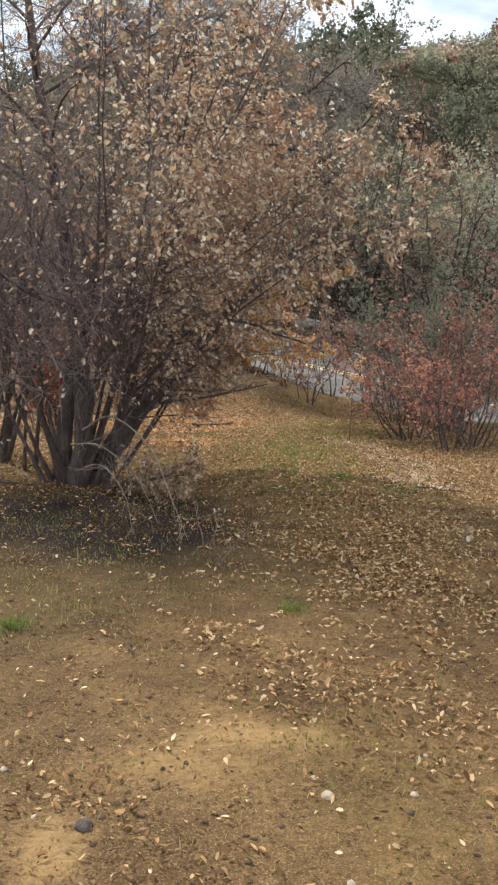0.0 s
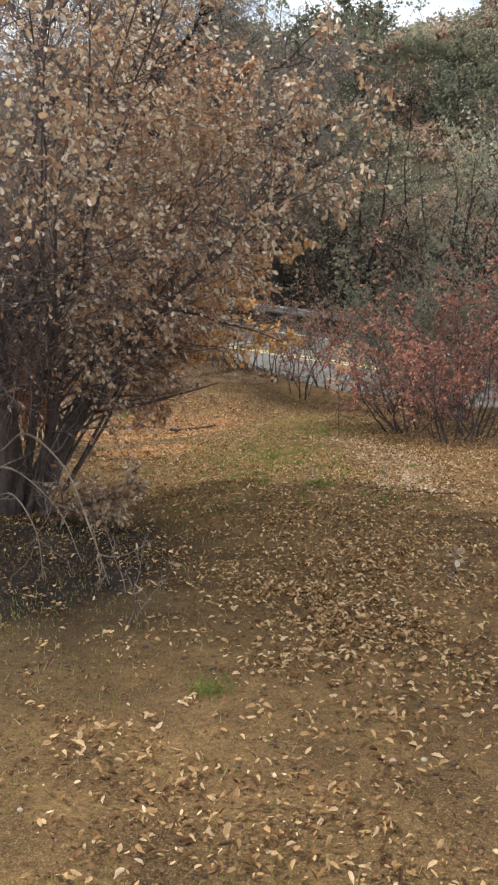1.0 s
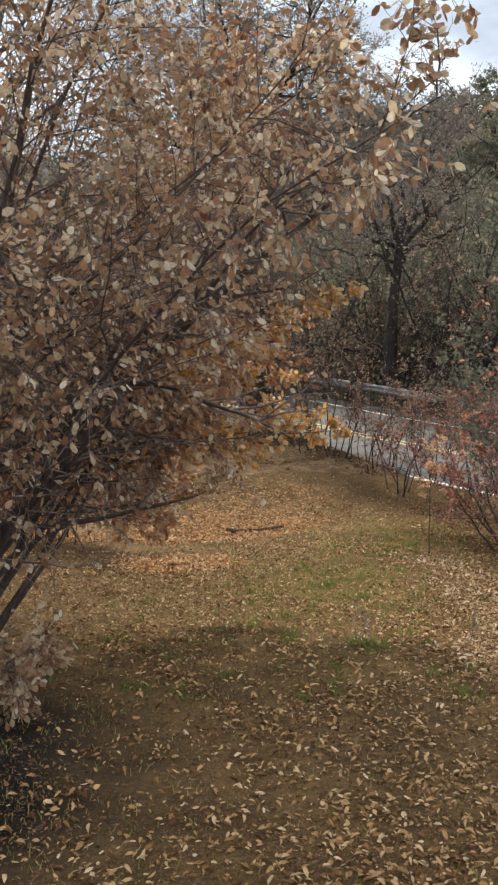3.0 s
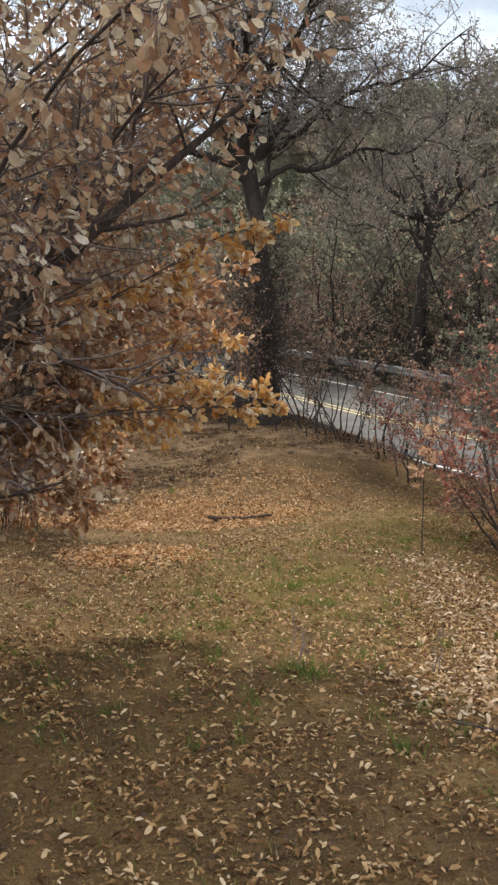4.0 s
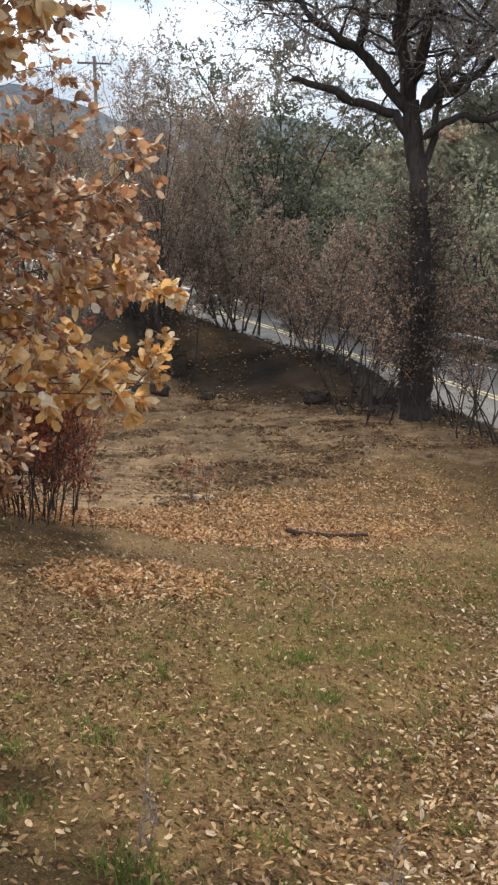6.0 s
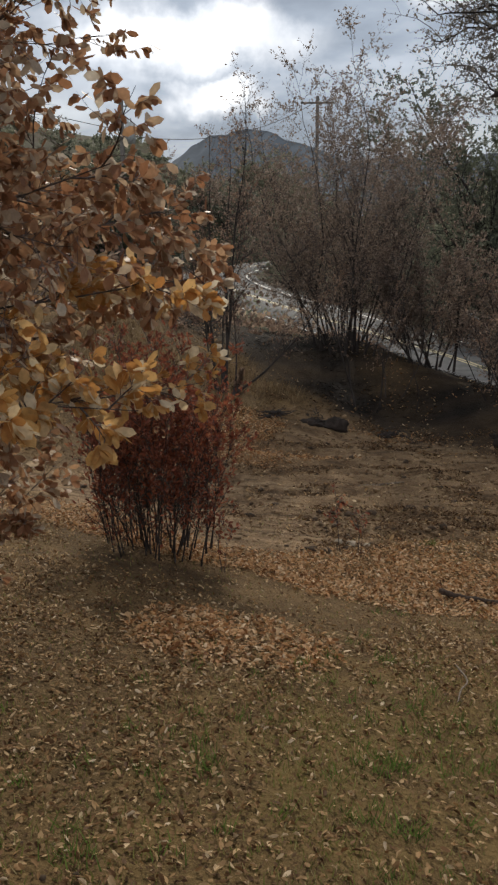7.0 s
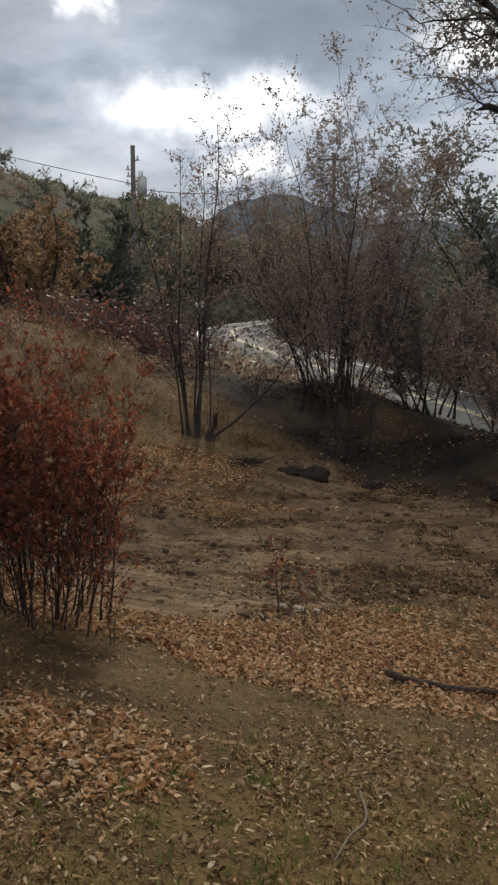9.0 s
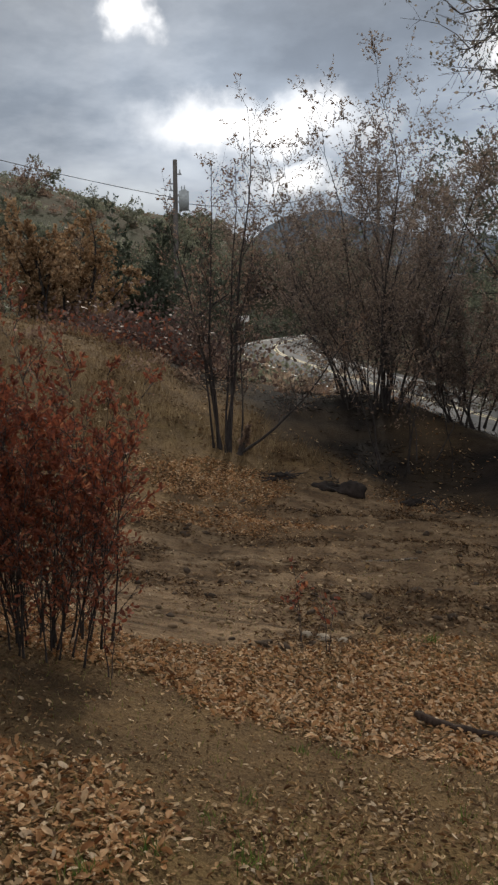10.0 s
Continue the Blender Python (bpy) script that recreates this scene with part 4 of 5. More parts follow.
# the old oak
def oak(at, seed, scale=1.0, full=15, shoots=0):
    rng = np.random.RandomState(seed)
    ob = root("oak_tree", at, "old gnarled oak with dark trunk and small grey-green leaves", "tree")
    trunk = Tubes()
    line = np.array([(0.03, 0, -0.3), (0.02, 0, 0.3), (0.04, 0, 1.4), (0.0, 0.05, 2.6), (-0.08, 0.05, 3.6), (-0.22, 0.1, 4.5), (-0.3, 0.1, 5.1)]) * scale
    trunk.add(spline(line, 14), np.interp(np.linspace(0, 1, 85), [0, 0.08, 0.3, 0.7, 1], [0.46, 0.32, 0.225, 0.14, 0.125]) * scale, 26)
    me = trunk.mesh("trunk", OAKBARK)
    for v in me.vertices:            # furrows, burrs and swellings
        c = Vector((v.co.x, v.co.y, 0)).normalized()
        v.co += c * (0.07 * noise.noise(v.co * 2.2) + 0.055 * noise.noise(Vector((v.co.x * 11, v.co.y * 11, v.co.z * 2.6))) + 0.02 * noise.noise(v.co * 14))
    part("trunk", me, ob)
    # each limb: a bending run from the fork, its thickness at the root and at the end
    limbs = [([(-0.2, 0.1, 4.4), (-0.55, 0.05, 4.9), (-1.0, -0.1, 5.12), (-1.5, -0.25, 5.42), (-2.05, -0.45, 5.5)], 0.085, 0.05),
             ([(-0.28, 0.1, 4.9), (-0.75, 0.0, 5.4), (-1.15, -0.15, 5.85), (-1.6, -0.3, 6.2), (-2.0, -0.4, 6.6), (-2.5, -0.55, 7.1), (-3.0, -0.7, 7.8)], 0.095, 0.02),
             ([(-0.3, 0.1, 4.9), (-0.42, 0.1, 5.6), (-0.5, 0.05, 6.2), (-0.4, 0.05, 7.0), (-0.7, 0.1, 8.2), (-0.8, 0.2, 9.4)], 0.10, 0.02),
             ([(-0.1, 0.05, 4.0), (0.08, 0.2, 4.6), (0.1, 0.2, 5.2), (0.55, 0.3, 6.0), (0.9, 0.2, 6.9), (1.5, 0.2, 8.2)], 0.062, 0.02),
             ([(-0.15, 0.1, 4.5), (0.45, 0.25, 4.85), (1.1, 0.4, 4.82), (1.8, 0.5, 5.1), (2.6, 0.6, 5.1), (3.5, 0.7, 5.6)], 0.06, 0.015),
             ([(0.1, 0.2, 5.15), (0.65, 0.3, 5.4), (1.2, 0.4, 5.75), (1.75, 0.5, 6.1), (2.5, 0.5, 6.2), (3.6, 0.6, 6.9)], 0.065, 0.015),
             ([(-0.3, 0.1, 5.0), (-0.5, 0.9, 5.8), (-0.9, 1.9, 6.4), (-1.0, 3.0, 7.4)], 0.10, 0.02),
             ([(-0.3, 0.1, 5.0), (-0.4, -0.7, 5.9), (-0.1, -1.6, 6.8), (-0.3, -2.6, 7.9)], 0.10, 0.02),
             ([(-0.2, 0.1, 4.9), (0.2, 0.9, 5.7), (0.7, 1.9, 6.5), (1.0, 2.9, 7.6)], 0.10, 0.02),
             ([(-0.3, 0.1, 5.3), (0.1, -0.6, 6.3), (0.8, -1.3, 7.0), (1.4, -2.2, 7.9)], 0.09, 0.02),
             ([(-1.15, -0.15, 5.85), (-1.2, 0.2, 6.6), (-1.5, 0.4, 7.4), (-2.0, 0.6, 8.4)], 0.07, 0.02)]
    fine, lp, la = Tubes(), [], []
    for k, (pts, r_root, r_end) in enumerate(limbs):
        limb = Tubes()
        l0 = spline(np.array(pts), 5) * scale
        n = len(l0)
        l0[1:] += np.cumsum(rng.normal(size=(n - 1, 3)) * 0.028, axis=0) * scale
        limb.add(l0, scale * np.interp(np.linspace(0, 1, n), [0, 0.5 / n, 0.12, 1 - 1.2 / n, 1], [0.01, r_root * 1.2, r_root, r_end, 0.004]) * (1 + 0.06 * rng.normal(size=n)), 9)
        ln = float(np.linalg.norm(np.diff(l0, axis=0), axis=1).sum())
        few = full // 3 if k == 0 else full
        for b in range(few):
            i = min(n - 2, int(n * (0.28 + 0.72 * (b + rng.rand()) / few)))
            way = side_way(rng, l0[i + 1] - l0[i], rng.uniform(0.6, 1.25))
            if k < 2:
                way[2] = abs(way[2])
            l1 = sprout(rng, l0[i], way, min(ln, 4.2 * scale) * rng.uniform(0.22, 0.5), 9, 0.26, 0.02)
            limb.add(l1, max(0.014, r_root * 0.42 * scale * (1 - 0.6 * i / n)) * (1 - 0.8 * np.linspace(0, 1, 10)), 5)
            for t in range(11):
                j = min(8, 1 + int(8 * (t + rng.rand()) / 11))
                l2 = sprout(rng, l1[j], side_way(rng, l1[j + 1] - l1[j], rng.uniform(0.5, 1.2)), scale * rng.uniform(0.4, 1.1), 4, 0.27, -0.02)
                fine.add(l2, 0.009 * (1 - 0.7 * np.linspace(0, 1, 5)), 3)
                for u in range(4):
                    jj = rng.randint(1, 4)
                    l3 = sprout(rng, l2[jj], side_way(rng, l2[jj + 1] - l2[jj], 0.8), rng.uniform(0.15, 0.4), 2, 0.2)
                    fine.add(l3, 0.004 * (1 - 0.6 * np.linspace(0, 1, 3)), 3)
                    c = rng.poisson(6)
                    ii = rng.randint(0, 3, c)
                    lp.append(l3[ii] + rng.normal(size=(c, 3)) * 0.03)
                    la.append(rng.normal(size=(c, 3)))
        part("limb", limb.mesh("limb", OAKBARK), ob)
    part("twigwork", fine.mesh("twigwork", OAKTWIG), ob, kind="stuff")
    lp, la = np.concatenate(lp), np.concatenate(la)
    ok = rng.rand(len(lp)) < 0.12 + 0.88 * smooth(1.0, 2.2, np.linalg.norm(lp / scale - np.array((-0.25, 0.1, 4.9)), axis=1))
    lp, la = lp[ok], la[ok]
    part("foliage", leaf_mesh("foliage", lp, la, 0.06 * rng.uniform(0.6, 1.3, len(lp)), OAKLEAF, rng, 0.55, simple=True), ob, kind="stuff")
    # thin dark shoots sprouting all round the lower trunk
    if shoots:
        sh, sp, sa = Tubes(), [], []
        for k in range(shoots):
            z = rng.uniform(0.8, 3.7)
            a = rng.uniform(0, 2 * np.pi)
            l = sprout(rng, (0.2 * math.cos(a), 0.2 * math.sin(a), z), (math.cos(a), math.sin(a), rng.uniform(-0.3, 1.0)), rng.uniform(0.3, 1.05), 5, 0.25, 0.02)
            sh.add(l, 0.006 * (1 - 0.7 * np.linspace(0, 1, 6)), 3)
            for q in range(4):
                j = rng.randint(1, 5)
                m = sprout(rng, l[j], side_way(rng, l[j + 1] - l[j], 0.9), rng.uniform(0.1, 0.35), 3, 0.25)
                sh.add(m, 0.003 * (1 - 0.6 * np.linspace(0, 1, 4)), 3)
                c = rng.poisson(0.9)
                sp.append(m[rng.randint(1, 4, c)])
                sa.append(rng.normal(size=(c, 3)))
        part("brushwood", sh.mesh("brushwood", CHAR), ob, "thin dark shoots round the trunk", kind="stuff")
        sp, sa = np.concatenate(sp), np.concatenate(sa)
        part("withered_foliage", leaf_mesh("withered_foliage", sp, sa, 0.05 * rng.uniform(0.6, 1.3, len(sp)), BROWN, rng, 0.5, simple=True), ob, kind="stuff")
    return ob


oak(ground_at(-1.6, 21.25), 3, 1.0, 17, 700)
far_oak = oak(ground_at(1.2, 35.2), 12, 1.12, 8)
far_oak.rotation_euler = (0, 0, radians(150))


# trees across the road and up the slopes
def far_tree(seed, h, mat, label, dense=10.0, size=0.15, boughs=12, twigs=8, stems=5, spread=0.85, bough_len=0.5, wander=0.17):
    rng = np.random.RandomState(seed)
    return plant("hill_tree", (0, 0, 0), label, "tree", fan(rng, stems, spread, h, 0.13, 0.3), seed, OAKBARK, OAKBARK, mat,
                 boughs=boughs, twigs=twigs, leaves=dense, leafsize=size, width=0.8, wander=wander, bare=0.1, bough_len=bough_len, twig_len=0.5, lift=0.0, split=False, stem_name="trunk", group="trees beyond the road", sides=5, simple=True, angle=1.0, coarse=True)


green_a = far_tree(101, 7.5, GREEN, "grey-green oak on the slope beyond the road")
green_b = far_tree(102, 6.5, DEEP, "dark evergreen oak on the slope beyond the road")
brown_c = far_tree(103, 5.6, BROWN, "brown withered tree on the slope beyond the road", 8)
amber_d = far_tree(104, 5.6, OCHRE, "tree with dull orange autumn leaves on the slope", 16, 0.10, 20, 10, stems=7, spread=0.36, bough_len=0.27, wander=0.1)
pine_i = far_tree(109, 5.7, PINE, "dense dark evergreen tree on the slope", 26, 0.09, 22, 10, stems=8, spread=0.4, bough_len=0.3, wander=0.09)
small_e = far_tree(105, 6.5, GREEN, "grey-green oak high on the hillside", 15, 0.23, 8, 6, 4)
small_f = far_tree(106, 6.0, DEEP, "dark evergreen oak high on the hillside", 15, 0.23, 8, 6, 4)
small_g = far_tree(107, 5.0, BROWN, "brown withered tree high on the hillside", 12, 0.2, 8, 6, 4)
pale_h = far_tree(108, 8.0, SAGE, "pale sage-green tree beyond the road", 11, 0.12, 14, 9)
tall_j = far_tree(110, 12.4, DEEP, "tall dull-green oak across the road", 24, 0.10, 22, 11, stems=7, spread=0.4, bough_len=0.33, wander=0.11)
FAR = [(tall_j, -18.6, 48.0), (tall_j, -16.6, 48.8), (pale_h, 8.6, 30.5), (pale_h, 14, 33), (green_a, -6, 42), (green_a, -13.5, 51), (green_b, -2, 40.5), (green_a, 4, 37), (brown_c, -9, 46), (green_b, -19, 56), (green_a, -26, 61), (brown_c, -31, 62), (green_b, 10, 34), (green_a, 12, 27.5),
       (green_b, -34, 68), (brown_c, -44, 71), (brown_c, -38, 72), (green_b, 8.5, 24), (green_a, 16, 31), (brown_c, 6.5, 39), (green_b, 0, 47), (green_a, 9, 45), (green_b, 16, 42), (green_a, -7, 54), (green_b, -16, 63),
       (amber_d, -22.3, 25.6), (amber_d, -23.4, 26.6), (pine_i, -25.2, 31.0), (pine_i, -26.8, 31.6), (green_b, -27.5, 31.5), (green_b, -29, 34.5), (green_a, -35, 31), (brown_c, -31, 38), (green_b, -32, 24), (green_b, -12.5, 47.5), (green_a, -10, 45.5), (green_b, -15.5, 50), (green_a, -17.5, 50.5), (green_b, -20.5, 52), (green_a, -6.5, 44), (green_a, -23, 57), (green_b, 3.5, 41), (green_a, 7, 34), (green_a, 11, 38), (green_b, 14, 36), (brown_c, -37, 44), (green_b, -62, 66), (green_b, -64, 75), (brown_c, -60, 60)]
rng = np.random.RandomState(77)
for k in range(110):
    az, r = rng.uniform(-20, 36), rng.uniform(62, 150)
    FAR.append(((small_e, small_f, small_f, small_g)[rng.randint(4)], -r * math.sin(radians(az)), r * math.cos(radians(az))))
for k in range(44):
    az, r = rng.uniform(31, 47), rng.uniform(98, 150)
    FAR.append(((small_e, small_e, small_f, small_g)[rng.randint(4)], -r * math.sin(radians(az)), r * math.cos(radians(az))))
for k in range(40):
    az, r = rng.uniform(38, 70), rng.uniform(75, 200)
    FAR.append(((small_e, small_f, small_g)[rng.randint(3)], -r * math.sin(radians(az)), r * math.cos(radians(az))))
used = set()
for ob, x, y in FAR:
    d = near_road(np.array([x]), np.array([y]))[0][0]
    if d < 5.5:
        continue
    m = Matrix.Translation(ground_at(x, y, -0.1)) @ Matrix.Rotation(rng.uniform(0, 6.28), 4, "Z")
    s = rng.uniform(0.9, 1.1) if ob in (amber_d, pine_i) else rng.uniform(0.8, 1.2)
    if ob.name in used:
        ob = copy_thing(ob, m)
    else:
        used.add(ob.name)
        ob.matrix_basis = m
    ob.scale = (s, s, s * rng.uniform(0.9, 1.1))


def brush(name, label, mat, seed, count, pick, size, lump, per=60):
    """Low scrub: many small leafy clumps as one mass."""
    rng = np.random.RandomState(seed)
    x, y = pick(rng, count)
    d = near_road(x, y)[0]
    x, y = x[d > 5.0], y[d > 5.0]
    n = len(x)
    r = lump * rng.uniform(0.5, 1.4, n)
    off = unit(rng.normal(size=(n, per, 3))) * rng.rand(n, per, 1) ** 0.4
    off[:, :, 2] = np.abs(off[:, :, 2]) * 0.9
    p = np.stack([x, y, height(x, y) - 0.05], -1)[:, None] + off * r[:, None, None]
    p = p.reshape(-1, 3)
    me = leaf_mesh(name, p, rng.normal(size=p.shape), size * rng.uniform(0.6, 1.4, len(p)), mat, rng, 0.7, simple=True)
    return tagged(new(name, me), label, "brush", kind="stuff")


def polar(a0, a1, r0, r1):
    def pick(rng, n):
        az, r = np.radians(rng.uniform(a0, a1, n)), np.sqrt(rng.uniform(r0 * r0, r1 * r1, n))
        return -r * np.sin(az), r * np.cos(az)
    return pick


def along(p, q, wide):
    """Places strewn along a line."""
    def pick(rng, n):
        t = rng.rand(n)
        return p[0] + t * (q[0] - p[0]) + rng.normal(size=n) * wide * 0.6, p[1] + t * (q[1] - p[1]) + rng.normal(size=n) * wide * 0.6
    return pick


brush("brush", "grey-green scrub covering the far hillsides", GREEN, 1, 900, polar(-20, 70, 60, 210), 0.5, 1.6)
brush("brush", "brown dry scrub covering the far hillsides", BROWN, 2, 700, polar(-20, 70, 50, 200), 0.45, 1.3)
brush("brush", "mixed grey-green scrub on the slope across the road", GREEN, 6, 760, polar(-20, 38, 46, 130), 0.26, 1.9, 80)
brush("brush", "mixed brown scrub on the slope across the road", FADED, 7, 620, polar(-20, 38, 42, 120), 0.25, 1.8, 80)
brush("brush", "dry brown scrub along the road's far bank", BROWN, 3, 420, polar(-22, 42, 36, 60), 0.16, 0.8, 90)
brush("brush", "dark brown scrub on the hillside beyond the wash", BROWN, 16, 620, polar(45, 74, 34, 130), 0.3, 1.3, 80)
brush("brush", "dark green scrub on the hillside beyond the wash", PINE, 17, 420, polar(45, 74, 40, 140), 0.3, 1.5, 80)
brush("brush", "rusty scrub on the slope beside the road", RUST, 4, 34, along((-14.5, 22.6), (-20.0, 25.2), 1.2), 0.10, 1.1, 160)
brush("brush", "dark leafless scrub on the slope beside the road", DUSK_SCRUB, 18, 90, along((-14.0, 23.0), (-22.5, 26.0), 1.3), 0.11, 1.55, 210)
brush("brush", "grey-green scrub on the slope beside the road", GREEN, 5, 90, polar(44, 66, 26, 60), 0.16, 0.9, 100)


# ---- poles and cables ----
def box(bm, size, at, bevel=0.0):
    r = bmesh.ops.create_cube(bm, size=1, matrix=Matrix.Translation(at) @ Matrix.Diagonal((*size, 1)))
    if bevel:
        es = list({e for v in r["verts"] for e in v.link_edges})
        bmesh.ops.bevel(bm, geom=es, offset=bevel, segments=2, affect="EDGES")


def rod(bm, r0, r1, h, at, seg=12, rot=None):
    m = Matrix.Translation(at) @ (rot or Matrix()) @ Matrix.Translation((0, 0, h / 2))
    bmesh.ops.create_cone(bm, cap_ends=True, segments=seg, radius1=r0, radius2=r1, depth=h, matrix=m)


def utility_pole(x, y, top, turn, tank=True):
    z = ground_height(x, y)
    h = top - z
    ob = root("utility_pole", (x, y, z), "wooden utility pole with " + ("a grey transformer" if tank else "a crossarm") + " above the trees", "utility pole", "poles along the road")
    ob.rotation_euler = (0, 0, radians(turn))
    bm = bmesh.new()
    rod(bm, 0.17, 0.12, h + 0.3, (0, 0, -0.3), 14)
    part("pole", from_bm("pole", bm, POLEWOOD, True), ob)
    if tank:
        bm = bmesh.new()
        rod(bm, 0.27, 0.28, 1.0, (0.46, 0, h - 2.65), 18)
        rod(bm, 0.22, 0.12, 0.1, (0.46, 0, h - 1.65), 18)
        rod(bm, 0.04, 0.03, 0.22, (0.34, 0.1, h - 1.58), 8)
        rod(bm, 0.04, 0.03, 0.22, (0.5, -0.1, h - 1.58), 8)
        tk = part("transformer", from_bm("transformer", bm, TANK, True), ob, "grey transformer can")
        bm = bmesh.new()
        box(bm, (0.3, 0.1, 0.12), (0.17, 0, h - 2.2), 0.01)
        box(bm, (0.3, 0.1, 0.12), (0.17, 0, h - 1.85), 0.01)
        part("bracket", from_bm("bracket", bm, GALV), tk)
        for dx, dz in ((-0.28, -1.25), (-0.25, -1.6), (0.25, -0.75), (-0.3, -2.0)):
            bm = bmesh.new()
            box(bm, (abs(dx) * 1.6, 0.08, 0.07), (dx * 0.6, 0, h + dz), 0.01)
            rod(bm, 0.06, 0.035, 0.24, (dx, 0, h + dz), 10)
            part("cutout", from_bm("cutout", bm, GALV), ob)
    else:
        bm = bmesh.new()
        box(bm, (2.5, 0.1, 0.13), (0, 0.15, h - 0.45), 0.012)
        arm = part("crossarm", from_bm("crossarm", bm, POLEWOOD), ob)
        for dx in (-1.15, -0.6, 0.6, 1.15):
            bm = bmesh.new()
            rod(bm, 0.05, 0.03, 0.2, (dx, 0.15, h - 0.39), 10)
            part("insulator", from_bm("insulator", bm, TANK), arm)
    return (x, y, z + h)


def cable(p, q, sag, label="thin black overhead power cable"):
    t = np.linspace(0, 1, 25)
    pts = np.array(p)[None] * (1 - t)[:, None] + np.array(q)[None] * t[:, None]
    pts[:, 2] -= sag * 4 * t * (1 - t)
    c = Tubes()
    c.add(pts, np.full(25, 0.02), 5)
    tagged(new("power_cable", c.mesh("power_cable", WIRE)), label, "cable", "cables between the poles")


p1 = utility_pole(-35.0, 41.0, 8.5, 45, True)
p2 = utility_pole(-38.0, 63.0, 11.4, 37, False)
p3 = utility_pole(-52.0, 21.0, 13.5, 60, False)
cable((p1[0], p1[1], p1[2] - 2.0), (p3[0], p3[1], p3[2] - 0.3), 0.5)
cable((p1[0], p1[1], p1[2] - 2.2), (p2[0] + 0.8, p2[1] - 0.8, p2[2] - 0.4), 1.2)

# ---- on the ground ----
def stick(name, pts, r, mat, label, category="stick", knobs=0, seed=1, sides=8):
    rng = np.random.RandomState(seed)
    p = spline(np.array(pts, float), 5)
    p = p + rng.normal(size=p.shape) * r * 0.12
    n = len(p)
    rad = r * (1 - 0.35 * np.linspace(0, 1, n)) * (1 + 0.1 * rng.normal(size=n))
    rad[0] *= 0.6
    rad[-1] *= 0.5
    t = Tubes()
    t.add(p, rad, sides)
    for k in range(knobs):
        i = rng.randint(2, n - 2)
        t.add(sprout(rng, p[i], side_way(rng, p[i + 1] - p[i], 1.0), r * rng.uniform(3, 8), 3, 0.2), r * np.array((0.5, 0.4, 0.3, 0.15)), 5)
    return tagged(new(name, t.mesh(name, mat)), label, category)


def on(x, y, dz=0.03):
    return ground_at(x, y, dz)


stick("fallen_branch", [on(-1.02, 14.54, 0.05), on(-0.86, 14.6, 0.022), on(-0.66, 14.66, 0.02), on(-0.48, 14.82, 0.022), on(-0.3, 14.98, 0.04)], 0.03, LOGBARK, "dark crooked fallen branch lying on the leaves", "branch", 0, 5)
stick("fallen_branch", [on(-4.1, 17.95), on(-3.9, 18.2), on(-3.66, 18.44)], 0.02, PALE, "thin dry stick lying in the wash", "stick", 1, 6)
stick("fallen_branch", [on(0.12, 12.61), on(0.3, 12.4), on(0.36, 12.2), on(0.44, 12.0)], 0.006, PALE, "thin pale dry stick on the grass", "stick", 1, 7)
stick("fallen_branch", [on(1.75, 8.36), on(1.92, 8.32), on(2.05, 8.27), on(2.25, 8.3)], 0.008, BARK, "dark stick lying on bare earth", "stick", 2, 8)
stick("fallen_branch", [on(-0.55, 3.65, 0.01), on(-0.53, 3.55, 0.02), on(-0.5, 3.42, 0.03)], 0.006, CHAR, "short thin twig on the sand", "stick", 1, 9)


def dead_branch(pts, r, seed, label):
    """A bare pale branch with its side twigs."""
    rng = np.random.RandomState(seed)
    line = spline(np.array(pts, float), 6)
    n = len(line)
    t = Tubes()
    t.add(line, r * (1 - 0.75 * np.linspace(0, 1, n)), 6)
    for k in range(8):
        i = rng.randint(2, n - 1)
        b = sprout(rng, line[i], side_way(rng, line[i] - line[i - 1], rng.uniform(0.4, 1.0)) + np.array((0.1, -0.1, 0.1)), rng.uniform(0.15, 0.55), 5, 0.16, -0.03)
        t.add(b, r * 0.4 * (1 - 0.7 * np.linspace(0, 1, 6)), 4)
        for q in range(2):
            j = rng.randint(1, 5)
            t.add(sprout(rng, b[j], side_way(rng, b[j] - b[j - 1], 0.7), rng.uniform(0.06, 0.2), 3, 0.2), r * 0.2 * np.array((1, 0.8, 0.6, 0.3)), 3)
    tagged(new("dead_branch", t.mesh("dead_branch", PALE)), label, "branch")


dead_branch([on(-1.55, 7.6, 0.62), on(-1.2, 7.1, 0.8), on(-0.8, 6.5, 0.62), on(-0.6, 6.15, 0.3), on(-0.42, 5.75, 0.0)], 0.011, 10, "pale bare dead branch arching from the shrub to the ground")
dead_branch([on(-1.6, 7.3, 0.5), on(-1.25, 6.9, 0.55), on(-0.9, 6.6, 0.3), on(-0.7, 6.3, 0.0)], 0.009, 11, "pale bare dead branch arching from the shrub to the ground")
dead_branch([on(-1.5, 7.0, 0.3), on(-1.2, 6.6, 0.42), on(-0.95, 6.2, 0.25), on(-0.85, 5.9, 0.0)], 0.008, 12, "pale bare dead branch arching from the shrub to the ground")
for x, y, h, seed in ((-0.2, 5.05, 0.5, 64), (-0.3, 5.6, 0.62, 65), (0.93, 9.0, 0.3, 66), (1.66, 9.15, 0.32, 67), (0.98, 8.9, 0.26, 68), (1.55, 5.6, 0.3, 69)):
    plant("seedling", ground_at(x, y), "thin upright leafless seedling stems", "sapling", [((0, 0, -0.03), (0.05, 0.02, 1), h, 0.005), ((0.03, 0, -0.03), (0.2, 0.05, 1), h * 0.8, 0.004)], seed, TWIG, TWIG, TAN,
          boughs=4, twigs=2, leaves=0.7 if y < 6 else 0.0, leafsize=0.045, width=0.7, bare=0.4, bough_len=0.3, sides=4, group="seedlings in the grass")


